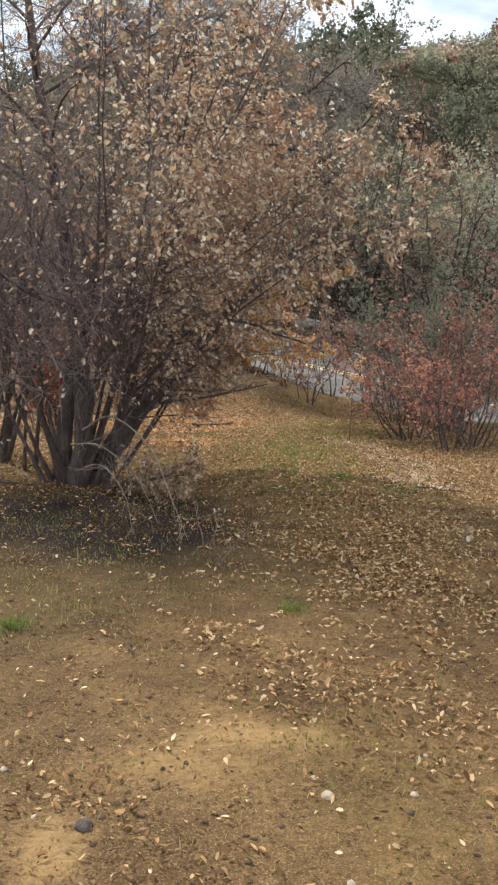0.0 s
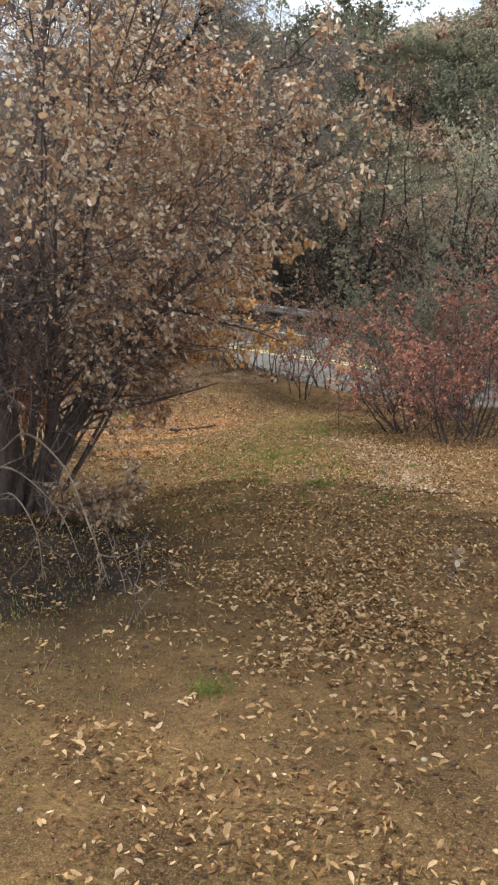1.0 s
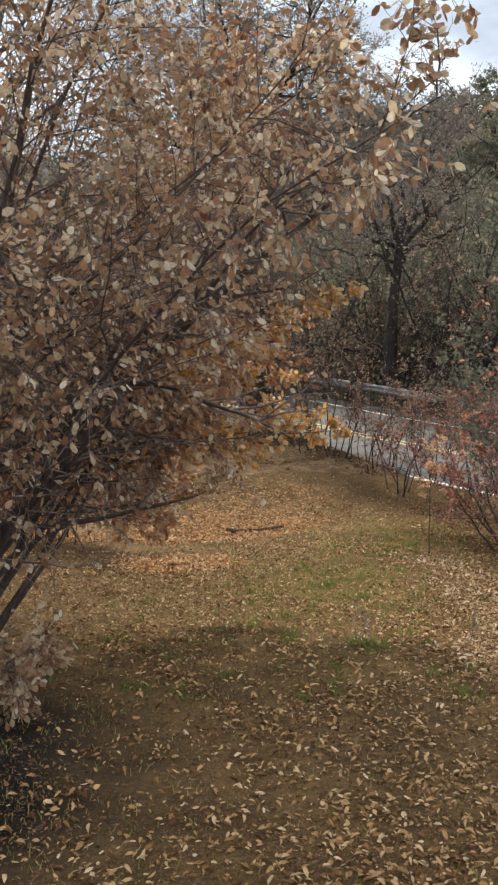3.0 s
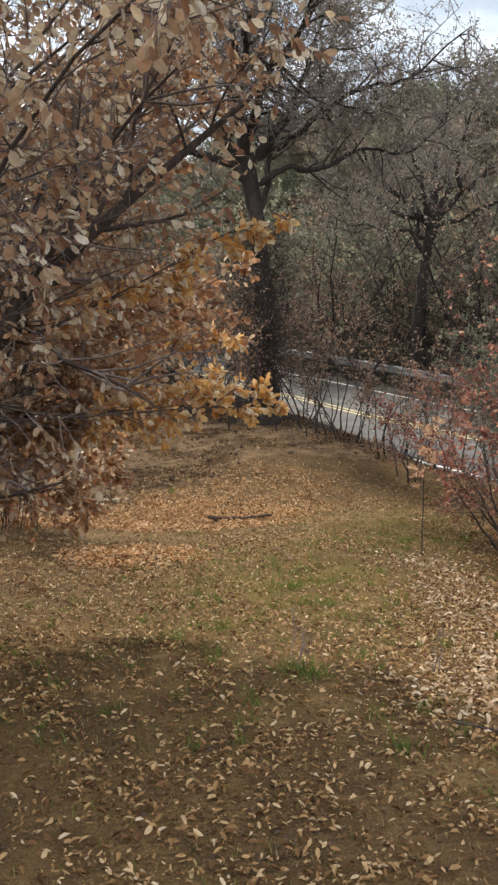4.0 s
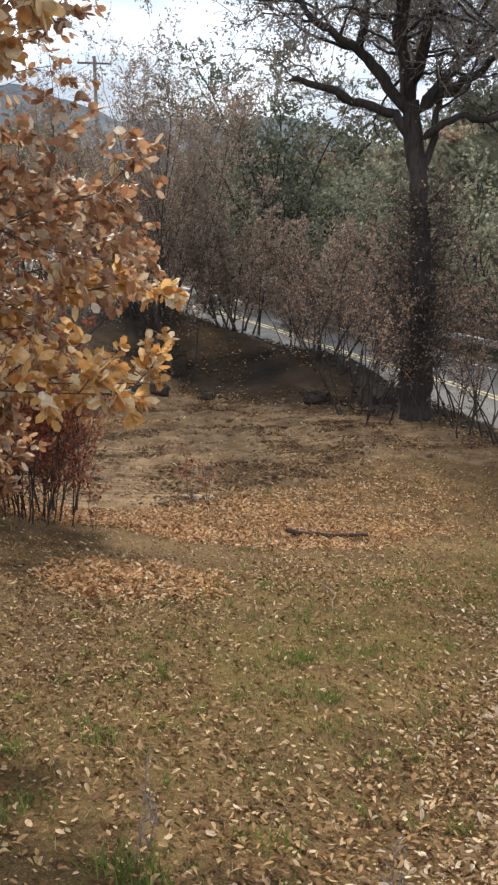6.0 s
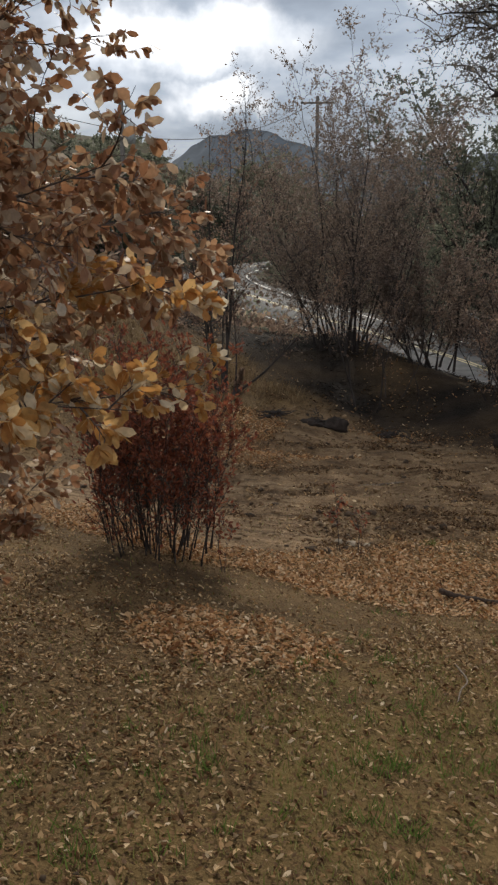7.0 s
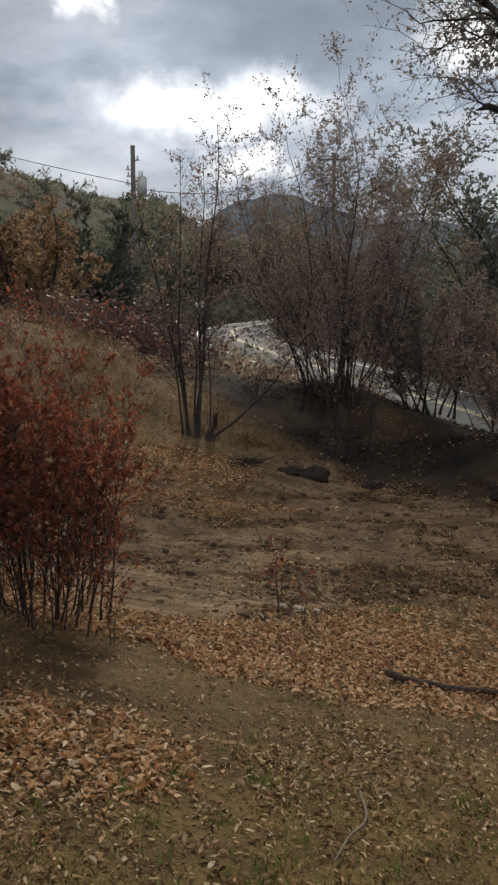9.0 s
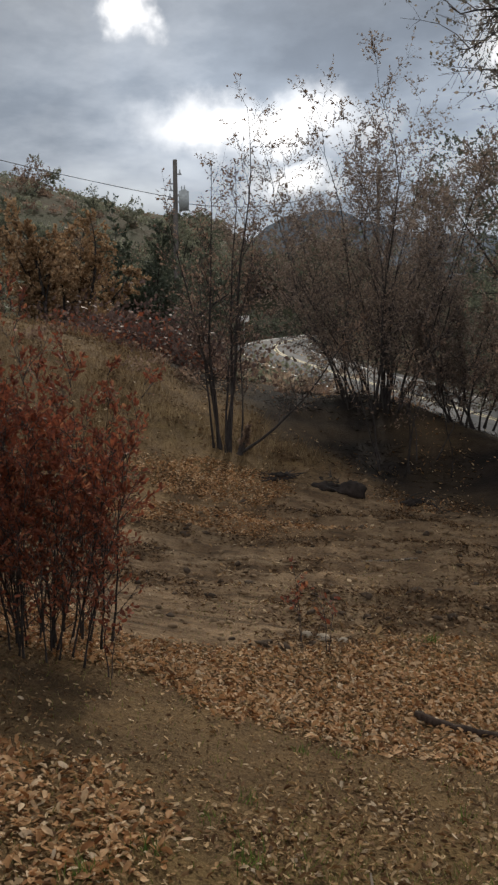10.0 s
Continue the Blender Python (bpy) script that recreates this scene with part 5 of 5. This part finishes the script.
def stone(x, y, r, seed, mat, label):
    rng = np.random.RandomState(seed)
    bm = bmesh.new()
    bmesh.ops.create_icosphere(bm, subdivisions=2, radius=r)
    for v in bm.verts:
        v.co *= 1 + 0.25 * noise.noise(v.co * (1.6 / r) + Vector((seed, 0, 0)))
        v.co.z *= 0.6
    ob = new("stone", from_bm("stone", bm, mat, True))
    ob.matrix_world = Matrix.Translation(on(x, y, r * 0.25)) @ Matrix.Rotation(rng.rand() * 6, 4, "Z")
    tagged(ob, label, "stone", "stones on the ground")


rng = np.random.RandomState(21)
for k in range(9):
    stone(rng.uniform(-0.9, 1.2), rng.uniform(1.7, 4.2), rng.uniform(0.008, 0.015), k, ROCK, "small pale pebble lying on the sand")
stone(0.3, 2.33, 0.022, 40, ROCK, "small pale pebble lying on the sand")
stone(-0.46, 2.1, 0.028, 41, BARK, "small dark stone lying on the sand")
for k, (x, y, r) in enumerate(((-2.58, 15.5, 0.06), (-2.45, 15.6, 0.05), (-2.7, 15.45, 0.05), (-1.6, 18.8, 0.06))):
    stone(x, y, r, 50 + k, ROCK, "pale rock beside the wash")


CINDER = plain("cinder_soil", (0.032, 0.024, 0.02), 1.0, 0, 0.6, 9.0)


def debris(x, y, seed, r=0.5):
    """A low charred mound with burnt sticks in it."""
    rng = np.random.RandomState(seed)
    ob = root("debris_heap", ground_at(x, y), "low charred mound of burnt brush past the wash", "debris", "charred heaps")
    for k in range(9):
        q = r * rng.uniform(0.2, 0.5)
        at = Vector((rng.normal() * r * 0.5, rng.normal() * r * 0.45, 0.0))
        bm = bmesh.new()
        for v in bmesh.ops.create_icosphere(bm, subdivisions=3, radius=1)["verts"]:
            f = 1 + 0.5 * noise.noise(v.co * 1.7 + Vector((seed, k, 1))) + 0.45 * noise.noise(v.co * 4.5 + Vector((seed, 0, k))) + 0.3 * noise.noise(v.co * 11.0 + Vector((k, seed, 0)))
            v.co = at + Vector((v.co.x * q * 1.2 * f, v.co.y * q * f, v.co.z * q * (0.35 + 0.25 * (k % 3)) * f))
        part("clod", from_bm("clod", bm, CINDER, True), ob)
    for k in range(10):
        a, l = rng.uniform(0, 6.3), rng.uniform(0.2, 0.5)
        c = np.array((rng.normal() * 0.3, rng.normal() * 0.25, rng.uniform(0.08, 0.2))) * r * 2
        d = np.array((math.cos(a), math.sin(a), rng.normal() * 0.1))
        t = Tubes()
        t.add(sprout(rng, c, d, l, 5, 0.15), rng.uniform(0.004, 0.012) * np.array((0.8, 1, 0.95, 0.85, 0.6, 0.2)), 5)
        part("stick", t.mesh("stick", CHAR), ob)


debris(-6.6, 20.4, 1, 0.36)
debris(-7.3, 19.9, 2, 0.26)
debris(-5.4, 21.0, 3, 0.24)
debris(-3.6, 21.6, 4, 0.3)


def roadside_fence():
    """A pale gatepost and a low rail fence across the road."""
    ob = root("fence", (-16.2, 46.0, ground_height(-16.2, 46.0)), "low rail fence with a pale gatepost across the road", "fence")
    run = [(0, 0), (2.6, -1.9), (5.2, -3.8), (7.8, -5.7), (10.4, -7.6)]
    z0 = ob.location.z
    tops = []
    for k, (dx, dy) in enumerate(run):
        z = ground_height(-16.2 + dx, 46.0 + dy) - z0
        bm = bmesh.new()
        w_, h_ = (0.34, 1.5) if k == 0 else (0.14, 1.15)
        box(bm, (w_, w_, h_ + 0.2), (dx, dy, z + h_ / 2 - 0.1), 0.02)
        part("post", from_bm("post", bm, TANK if k == 0 else POLEWOOD), ob)
        tops.append((dx, dy, z))
    for a, b in zip(tops, tops[1:]):
        for hh in (0.5, 1.0):
            t = Tubes()
            t.add([(a[0], a[1], a[2] + hh), ((a[0] + b[0]) / 2, (a[1] + b[1]) / 2, (a[2] + b[2]) / 2 + hh), (b[0], b[1], b[2] + hh)], [0.05] * 3, 6)
            part("rail", t.mesh("rail", PALE), ob)


roadside_fence()


def road_sign(x, y, top):
    z = ground_height(x, y)
    ob = root("road_sign", (x, y, z), "small pale road sign on a post at the bend", "road sign")
    bm = bmesh.new()
    rod(bm, 0.035, 0.035, top - z + 0.2, (0, 0, -0.2), 10)
    part("post", from_bm("post", bm, GALV), ob)
    bm = bmesh.new()
    box(bm, (0.95, 0.03, 0.6), (0, -0.05, top - z - 0.3), 0.01)
    part("plate", from_bm("plate", bm, WHITE), ob, "blank pale sign plate")
    ob.rotation_euler = (0, 0, radians(45))


road_sign(-59.0, 69.5, 0.8)


# ---- leaf litter and grass ----
def scatter(name, label, category, count, box_, density, size, mat, seed, width=0.5, curl=0.5, lift=0.012, simple=False):
    rng = np.random.RandomState(seed)
    x, y = rng.uniform(box_[0], box_[1], count), rng.uniform(box_[2], box_[3], count)
    ok = rng.rand(count) < density(x, y)
    x, y = x[ok], y[ok]
    n = len(x)
    a = rng.uniform(0, 2 * np.pi, n)
    z = height(x, y) + lift * rng.uniform(0.3, 1.6, n)
    axis = np.stack([np.cos(a), np.sin(a), rng.normal(size=n) * 0.4 - 0.2 * np.sin(a)], -1)
    me = leaf_mesh(name, np.stack([x, y, z], -1), axis, size * (0.4 + 0.95 * rng.rand(n) ** 1.3), mat, rng, width, curl, 0.0, True, simple)
    return tagged(new(name, me), label, category, kind="stuff")


def clump(x, y, s, seed, lo=-0.1, hi=0.9):
    return smooth(lo, hi, wave(x, y, s, seed))


def litter_at(x, y):
    p = 0.035 + 0.15 * smooth(6, 9, y) + 0.4 * clump(x, y, 1.7, 1.0) * clump(x, y, 0.6, 4.0, -0.6, 0.7) + 0.5 * clump(x, y, 5.2, 2.0, 0.25, 1.1) * clump(x, y, 1.3, 7.0, -0.6, 0.6) + 0.3 * clump(x, y, 9.0, 3.0, 0.3, 1.1)
    p = p + 1.6 * np.exp(-(((x - 1.9) / 0.5) ** 2 + ((y - 10.4) / 1.5) ** 2)) * (0.5 + 0.5 * clump(x, y, 2.2, 3.0))
    p = p + 1.1 * np.exp(-(((x - 1.2) / 0.6) ** 2 + ((y - 6.3) / 1.5) ** 2)) * (0.35 + 0.65 * clump(x, y, 2.6, 3.4))
    p = p + 0.45 * np.exp(-(((x - 0.1) / 0.9) ** 2 + ((y - 10.6) / 1.4) ** 2)) + 0.4 * np.exp(-(((x - 0.9) / 0.4) ** 2 + ((y - 5.0) / 1.2) ** 2))
    near_ = 0.5 * np.exp(-(((y - 2.12 - 0.35 * (x + 0.35)) / 0.07) ** 2 + ((x + 0.3) / 0.3) ** 2)) + 0.42 * np.exp(-(((x + 0.06) / 0.14) ** 2 + ((y - 2.72) / 0.12) ** 2)) + 0.35 * np.exp(-(((x - 0.86 + 0.25 * (y - 2.7)) / 0.1) ** 2 + ((y - 2.9) / 0.6) ** 2)) + 0.3 * np.exp(-(((x - 0.2) / 0.12) ** 2 + ((y - 3.2) / 0.3) ** 2))
    p = p + near_ + 0.75 * np.exp(-(((x - 0.85) / 0.32) ** 2 + ((y - 4.8) / 0.45) ** 2)) * (0.4 + 0.6 * clump(x, y, 4.0, 1.4, -0.5, 0.6))
    p = p * (1 - 0.88 * mud_at(x, y)) * (1 - 0.5 * ash_shade_at(x, y)) * smooth(20, 17, y) * (1 - 0.7 * silt_at(x, y)) * (1 - 0.62 * grassy_at(x, y)) * (0.5 + 0.5 * smooth(2.5, 6.5, y)) * (1 - 0.5 * smooth(0.2, -0.8, x) * smooth(9, 7, y))
    gap_ = drift_edge(x) - y
    p = p * (1 - 0.78 * smooth(-0.1, 0.1, gap_) * smooth(1.3, 0.7, gap_) * smooth(-4, -3, x) * smooth(-0.2, -0.9, x))
    return np.clip(p, 0.012, 1)


scatter("leaf_litter", "pale and tan fallen leaves scattered over the earth", "fallen leaves", 640000, (-5, 4.5, 0.9, 20), litter_at, 0.033, LITTER, 1, 0.46, 0.95)


def crumb_at(x, y):
    return np.clip((0.25 + 0.5 * clump(x, y, 2.4, 6.0)) * (1 - 0.6 * silt_at(x, y)) * smooth(16.5, 13, y), 0, 1)


def pale_drift_at(x, y):
    mid_ = np.interp(y, [8.2, 8.9, 9.8, 10.8, 12.4], [1.85, 1.9, 2.1, 1.95, 1.6])
    return np.clip(1.2 * np.exp(-((x - mid_) / 0.34) ** 2) * (0.35 + 0.65 * clump(x, y, 3.2, 3.0, -0.7, 0.5)), 0, 1) * smooth(8.0, 8.8, y) * smooth(13.0, 12.2, y)


PALE_LITTER = leaf_material("pale_fallen_leaves", [(0.0, (0.17, 0.105, 0.06)), (0.3, (0.40, 0.28, 0.18)), (0.65, (0.60, 0.47, 0.335)), (1.0, (0.74, 0.645, 0.52))], 0.2, 0.7, 0.15)
scatter("leaf_litter", "pale drift of curled fallen leaves beside the grass", "fallen leaves", 14000, (0.9, 3.0, 7.9, 13.2), pale_drift_at, 0.042, PALE_LITTER, 41, 0.42, 0.95, 0.02)
scatter("leaf_crumbs", "dark broken leaf crumbs and twigs trodden into the earth", "fallen leaves", 300000, (-3, 3.5, 0.9, 15), crumb_at, 0.02, CRUMB, 7, 0.4, 0.5, 0.006, True)


def band_at(x, y):
    rag = 0.12 * wave(x, y, 2.4, 1.0)
    low = drift_edge(x)
    right = np.interp(y, [13.5, 14, 15.8, 17.6, 19], [-0.6, -0.25, 0.05, 0.2, -0.4])
    band = smooth(-0.04, 0.1, y - low - 0.5 * rag) * smooth(0.35, -0.15, x - right - rag) * smooth(-6, -4.4, x) * (1 - mud_at(x, y)) * smooth(18.4, 17.4, y) * (1 - 0.75 * smooth(15.2, 16.4, y)) * (x > -7)
    band = band * (1 - smooth(-4.2, -5.5, x) * smooth(14, 15, y))
    pile = smooth(1.25, 0.85, np.hypot((x + 1.0) / 0.62, (y - 11.85) / 0.55) + rag)
    u, v = 0.7 * (x + 7.5 + y - 18.85), 0.7 * (y - 18.85 - x - 7.5)
    far = 1.5 * smooth(1.2, 0.8, np.hypot(u / 1.1, v / 0.85) + rag)
    u, v = 0.7 * (x + 6.4 + y - 17.8), 0.7 * (y - 17.8 - x - 6.4)
    far = far + smooth(1.2, 0.8, np.hypot(u / 1.7, v / 0.42) + rag) + 0.5 * np.exp(-(((x + 5.4) / 0.6) ** 2 + ((y - 20.9) / 0.35) ** 2))
    return np.clip(band + pile + far, 0, 1) * (0.65 + 0.35 * clump(x, y, 3.0, 2.0, -0.9, 0.5))


scatter("leaf_litter", "thick drift of orange-brown fallen leaves beside the wash", "fallen leaves", 250000, (-10, 2, 11, 21.5), band_at, 0.047, ORANGE_LITTER, 2, 0.5, 0.8)


def sparse_at(x, y):
    return np.clip(0.35 * clump(x, y, 1.5, 8.0), 0.03, 1) * smooth(14.5, 16, y)


def slope_at(x, y):
    return smooth(-6.2, -7.6, x) * (0.10 + 0.9 * clump(x, 1.6 * y, 1.3, 3.0, -0.2, 0.9) * clump(x, y, 4.0, 5.0, -0.6, 0.6))


scatter("leaf_crumbs", "dark leaf debris strewn over the grassy slope", "fallen leaves", 60000, (-15, -6, 13.5, 22), slope_at, 0.055, CRUMB, 51, 0.4, 0.7, 0.02)
scatter("leaf_litter", "dry brown leaves strewn over the grassy slope", "fallen leaves", 14000, (-15, -6, 13.5, 22), lambda x, y: 0.8 * slope_at(x + 1.3, y), 0.06, LITTER, 52, 0.5, 0.8, 0.02)
scatter("leaf_litter", "scattered dry leaves over the dark soil past the wash", "fallen leaves", 16000, (-10.5, 3, 14.5, 25), sparse_at, 0.07, LITTER, 8, 0.55)


def mudline_at(x, y):
    rows = smooth(0.2, 0.9, np.sin((0.82 * y - 0.57 * x) * 5.0 + 1.6 * wave(x, y, 0.9, 1.2)) + 0.9 * wave(x, y, 2.3, 4.0) - 0.2)
    rim = np.exp(-((x - mud_edge(y) + 0.55) / 0.42) ** 2) * smooth(15.2, 16.2, y) * smooth(19.2, 18.2, y) * (0.4 + 0.6 * clump(x, y, 3.0, 5.0, -0.6, 0.5))
    return np.clip(0.8 * rows + 0.05 + rim, 0, 1) * mud_at(x, y)


scatter("leaf_crumbs", "dark rows of sodden leaf debris left by water in the wash", "fallen leaves", 90000, (-7.5, 1, 15, 22), mudline_at, 0.045, CRUMB, 17, 0.4, 0.7, 0.02)
scatter("leaf_litter", "pale leaves stranded in rows on the mud", "fallen leaves", 26000, (-7.5, 1, 15, 22), lambda x, y: 0.5 * mudline_at(x, y) + 0.05 * mud_at(x, y), 0.05, LITTER, 18, 0.4, 0.8, 0.02)


def clods(name, label, count, box_, density, r0, r1, mat, seed):
    """Small uneven lumps of earth and gravel half sunk in the ground."""
    rng = np.random.RandomState(seed)
    x, y = rng.uniform(box_[0], box_[1], count), rng.uniform(box_[2], box_[3], count)
    ok = rng.rand(count) < density(x, y)
    x, y = x[ok], y[ok]
    n = len(x)
    bm = bmesh.new()
    bmesh.ops.create_icosphere(bm, subdivisions=1, radius=1)
    tv = np.array([v.co[:] for v in bm.verts])
    tf = np.array([[v.index for v in f.verts] for f in bm.faces])
    bm.free()
    r = r0 + (r1 - r0) * rng.rand(n) ** 3
    p = tv[None] * (1 + 0.3 * rng.normal(size=(n, len(tv), 1)))
    p = p * (r[:, None] * rng.uniform(0.6, 1.3, (n, 3)))[:, None]
    p[:, :, 2] *= 0.6
    p = p + np.stack([x, y, height(x, y) + 0.15 * r], -1)[:, None]
    f = tf[None] + (np.arange(n) * len(tv))[:, None, None]
    tagged(new(name, mesh_of(name, p.reshape(-1, 3), f.reshape(-1, 3), mat)), label, "clods", kind="stuff")


MUDCLOD = plain("dried_mud", (0.22, 0.148, 0.086), 0.98, 0, 0.5, 6.0)
DARKCLOD = plain("damp_clod", (0.075, 0.052, 0.035), 0.98, 0, 0.5, 6.0)
clods("mud_clods", "dried pale clods and gravel in the wash", 5200, (-8, 1.2, 14.6, 21.8), lambda x, y: mud_at(x, y) * (0.15 + 0.85 * clump(x, y, 2.1, 6.0, -0.3, 0.8)), 0.008, 0.055, MUDCLOD, 31)
clods("mud_clods", "dark damp clods lining the wash", 4200, (-8, 1.2, 14.6, 21.8), lambda x, y: mudline_at(x, y), 0.01, 0.06, DARKCLOD, 32)
clods("soil_crumbs", "small crumbs of earth on the slope", 7000, (-2.5, 3, 1.2, 9.5), lambda x, y: 0.2 + 0.8 * clump(x, y, 2.7, 9.0, -0.2, 0.8), 0.003, 0.016, DARKCLOD, 33)
scatter("charred_twigs", "charred twigs and cinders strewn over the burnt soil", "debris", 30000, (-15, 3, 20, 27), lambda x, y: ash_shade_at(x, y) * clump(x, y, 1.4, 5.0, -0.5, 0.8), 0.13, CINDER, 27, 0.13, 0.3, 0.03)
scatter("leaf_litter", "scattered brown leaves over the burnt soil", "fallen leaves", 9000, (-13, 3, 20, 26), lambda x, y: 0.7 * ash_shade_at(x, y) * clump(x, y, 1.1, 2.0, 0.0, 0.9), 0.06, ORANGE_LITTER, 28, 0.45, 0.8, 0.02)


def blades(name, label, x, y, h, mat, seed, lean=0.5, width=0.0035):
    """Grass blades: narrow leaning strips."""
    rng = np.random.RandomState(seed)
    n = len(x)
    a = rng.uniform(0, 2 * np.pi, n)
    l = rng.uniform(0.1, lean, n) * h
    d = np.stack([np.cos(a), np.sin(a), 0 * a], -1)
    t = a + rng.normal(size=n)
    s = np.stack([-np.sin(t), np.cos(t), 0 * a], -1) * width
    p = np.stack([x, y, height(x, y) - 0.004], -1)
    tip = p + d * l[:, None] + np.array((0, 0, 1.0)) * h[:, None]
    v = np.stack([p - s, p + s, tip + s * 0.2, tip - s * 0.2], 1)
    return mesh_of(name, v.reshape(-1, 3), np.arange(n)[:, None] * 4 + np.array([[0, 1, 2, 3]]), mat)


rng = np.random.RandomState(9)
x, y = rng.uniform(-4, 4, 620000), rng.uniform(1.0, 19, 620000)
ok = rng.rand(620000) < 0.5 * grassy_at(x, y) * (0.15 + 0.85 * clump(x, y, 3.5, 1.0, -0.6, 0.6)) + 0.03
x, y = x[ok], y[ok]
tagged(new("grass", blades("grass", "", x, y, rng.uniform(0.012, 0.042, len(x)), GRASS, 4, 0.9, 0.003)), "thin short green grass over the earth", "grass", kind="stuff")
cx, cy = rng.uniform(-1.2, 2.4, 900), rng.uniform(7.5, 14.5, 900)
ok = rng.rand(900) < 0.42 * grassy_at(cx, cy) + 0.03
cx, cy = np.repeat(cx[ok], 16), np.repeat(cy[ok], 16)
tagged(new("grass", blades("grass", "", cx + rng.normal(size=len(cx)) * 0.03, cy + rng.normal(size=len(cx)) * 0.03, rng.uniform(0.025, 0.075, len(cx)), TUFT, 5, 1.0, 0.003)), "small upright clumps of green grass in the thin turf", "grass", kind="stuff")
for tx, ty, n in ((0.27, 4.2, 60), (-1.15, 3.8, 110), (0.97, 8.84, 70), (1.06, 8.85, 70), (0.17, 9.28, 60), (1.28, 9.26, 40), (1.77, 9.78, 40), (1.55, 8.06, 50), (0.4, 9.52, 50), (0.51, 9.0, 40), (2.13, 10.03, 70), (0.17, 10.31, 40), (0.91, 10.67, 60),
                  (-2.02, 16.2, 60), (0.62, 11.1, 60), (1.4, 13.6, 70), (-0.2, 12.3, 40), (0.5, 12.9, 40)):
    r = rng.normal(size=(n, 2)) * 0.045
    g = root("grass_tuft", ground_at(tx, ty), "small tuft of fresh green grass", "grass", "tufts in the leaves")
    me = blades("turf", "", tx + r[:, 0], ty + r[:, 1], rng.uniform(0.03, 0.09, n), TUFT, int(1000 + 100 * tx), 1.1, 0.003)
    me.transform(Matrix.Translation([-c for c in g.location]))
    part("turf", me, g, kind="stuff")

rng = np.random.RandomState(14)
x, y = rng.uniform(-22, -6.5, 60000), rng.uniform(12, 27, 60000)
ok = (rng.rand(60000) < 0.12 + 0.75 * clump(x, y, 0.9, 2.0, -0.5, 0.8)) & (ash_shade_at(x, y) < 0.3) & (mud_at(x, y) < 0.3) & (x < -7.5 - 0.5 * (19 - y) * (y < 19)) & (band_at(x, y) < 0.25)
x, y = x[ok], y[ok]
tagged(new("dry_grass", blades("dry_grass", "", x, y, rng.uniform(0.06, 0.28, len(x)), STRAW, 6, 0.9, 0.006)), "sparse straw-coloured dry grass on the hillside", "grass", kind="stuff")
brush("brush", "low dry scrub on the hillside", BROWN, 15, 80, lambda r, n: (r.uniform(-22, -10, n), r.uniform(14, 27, n)), 0.07, 0.3, 140)
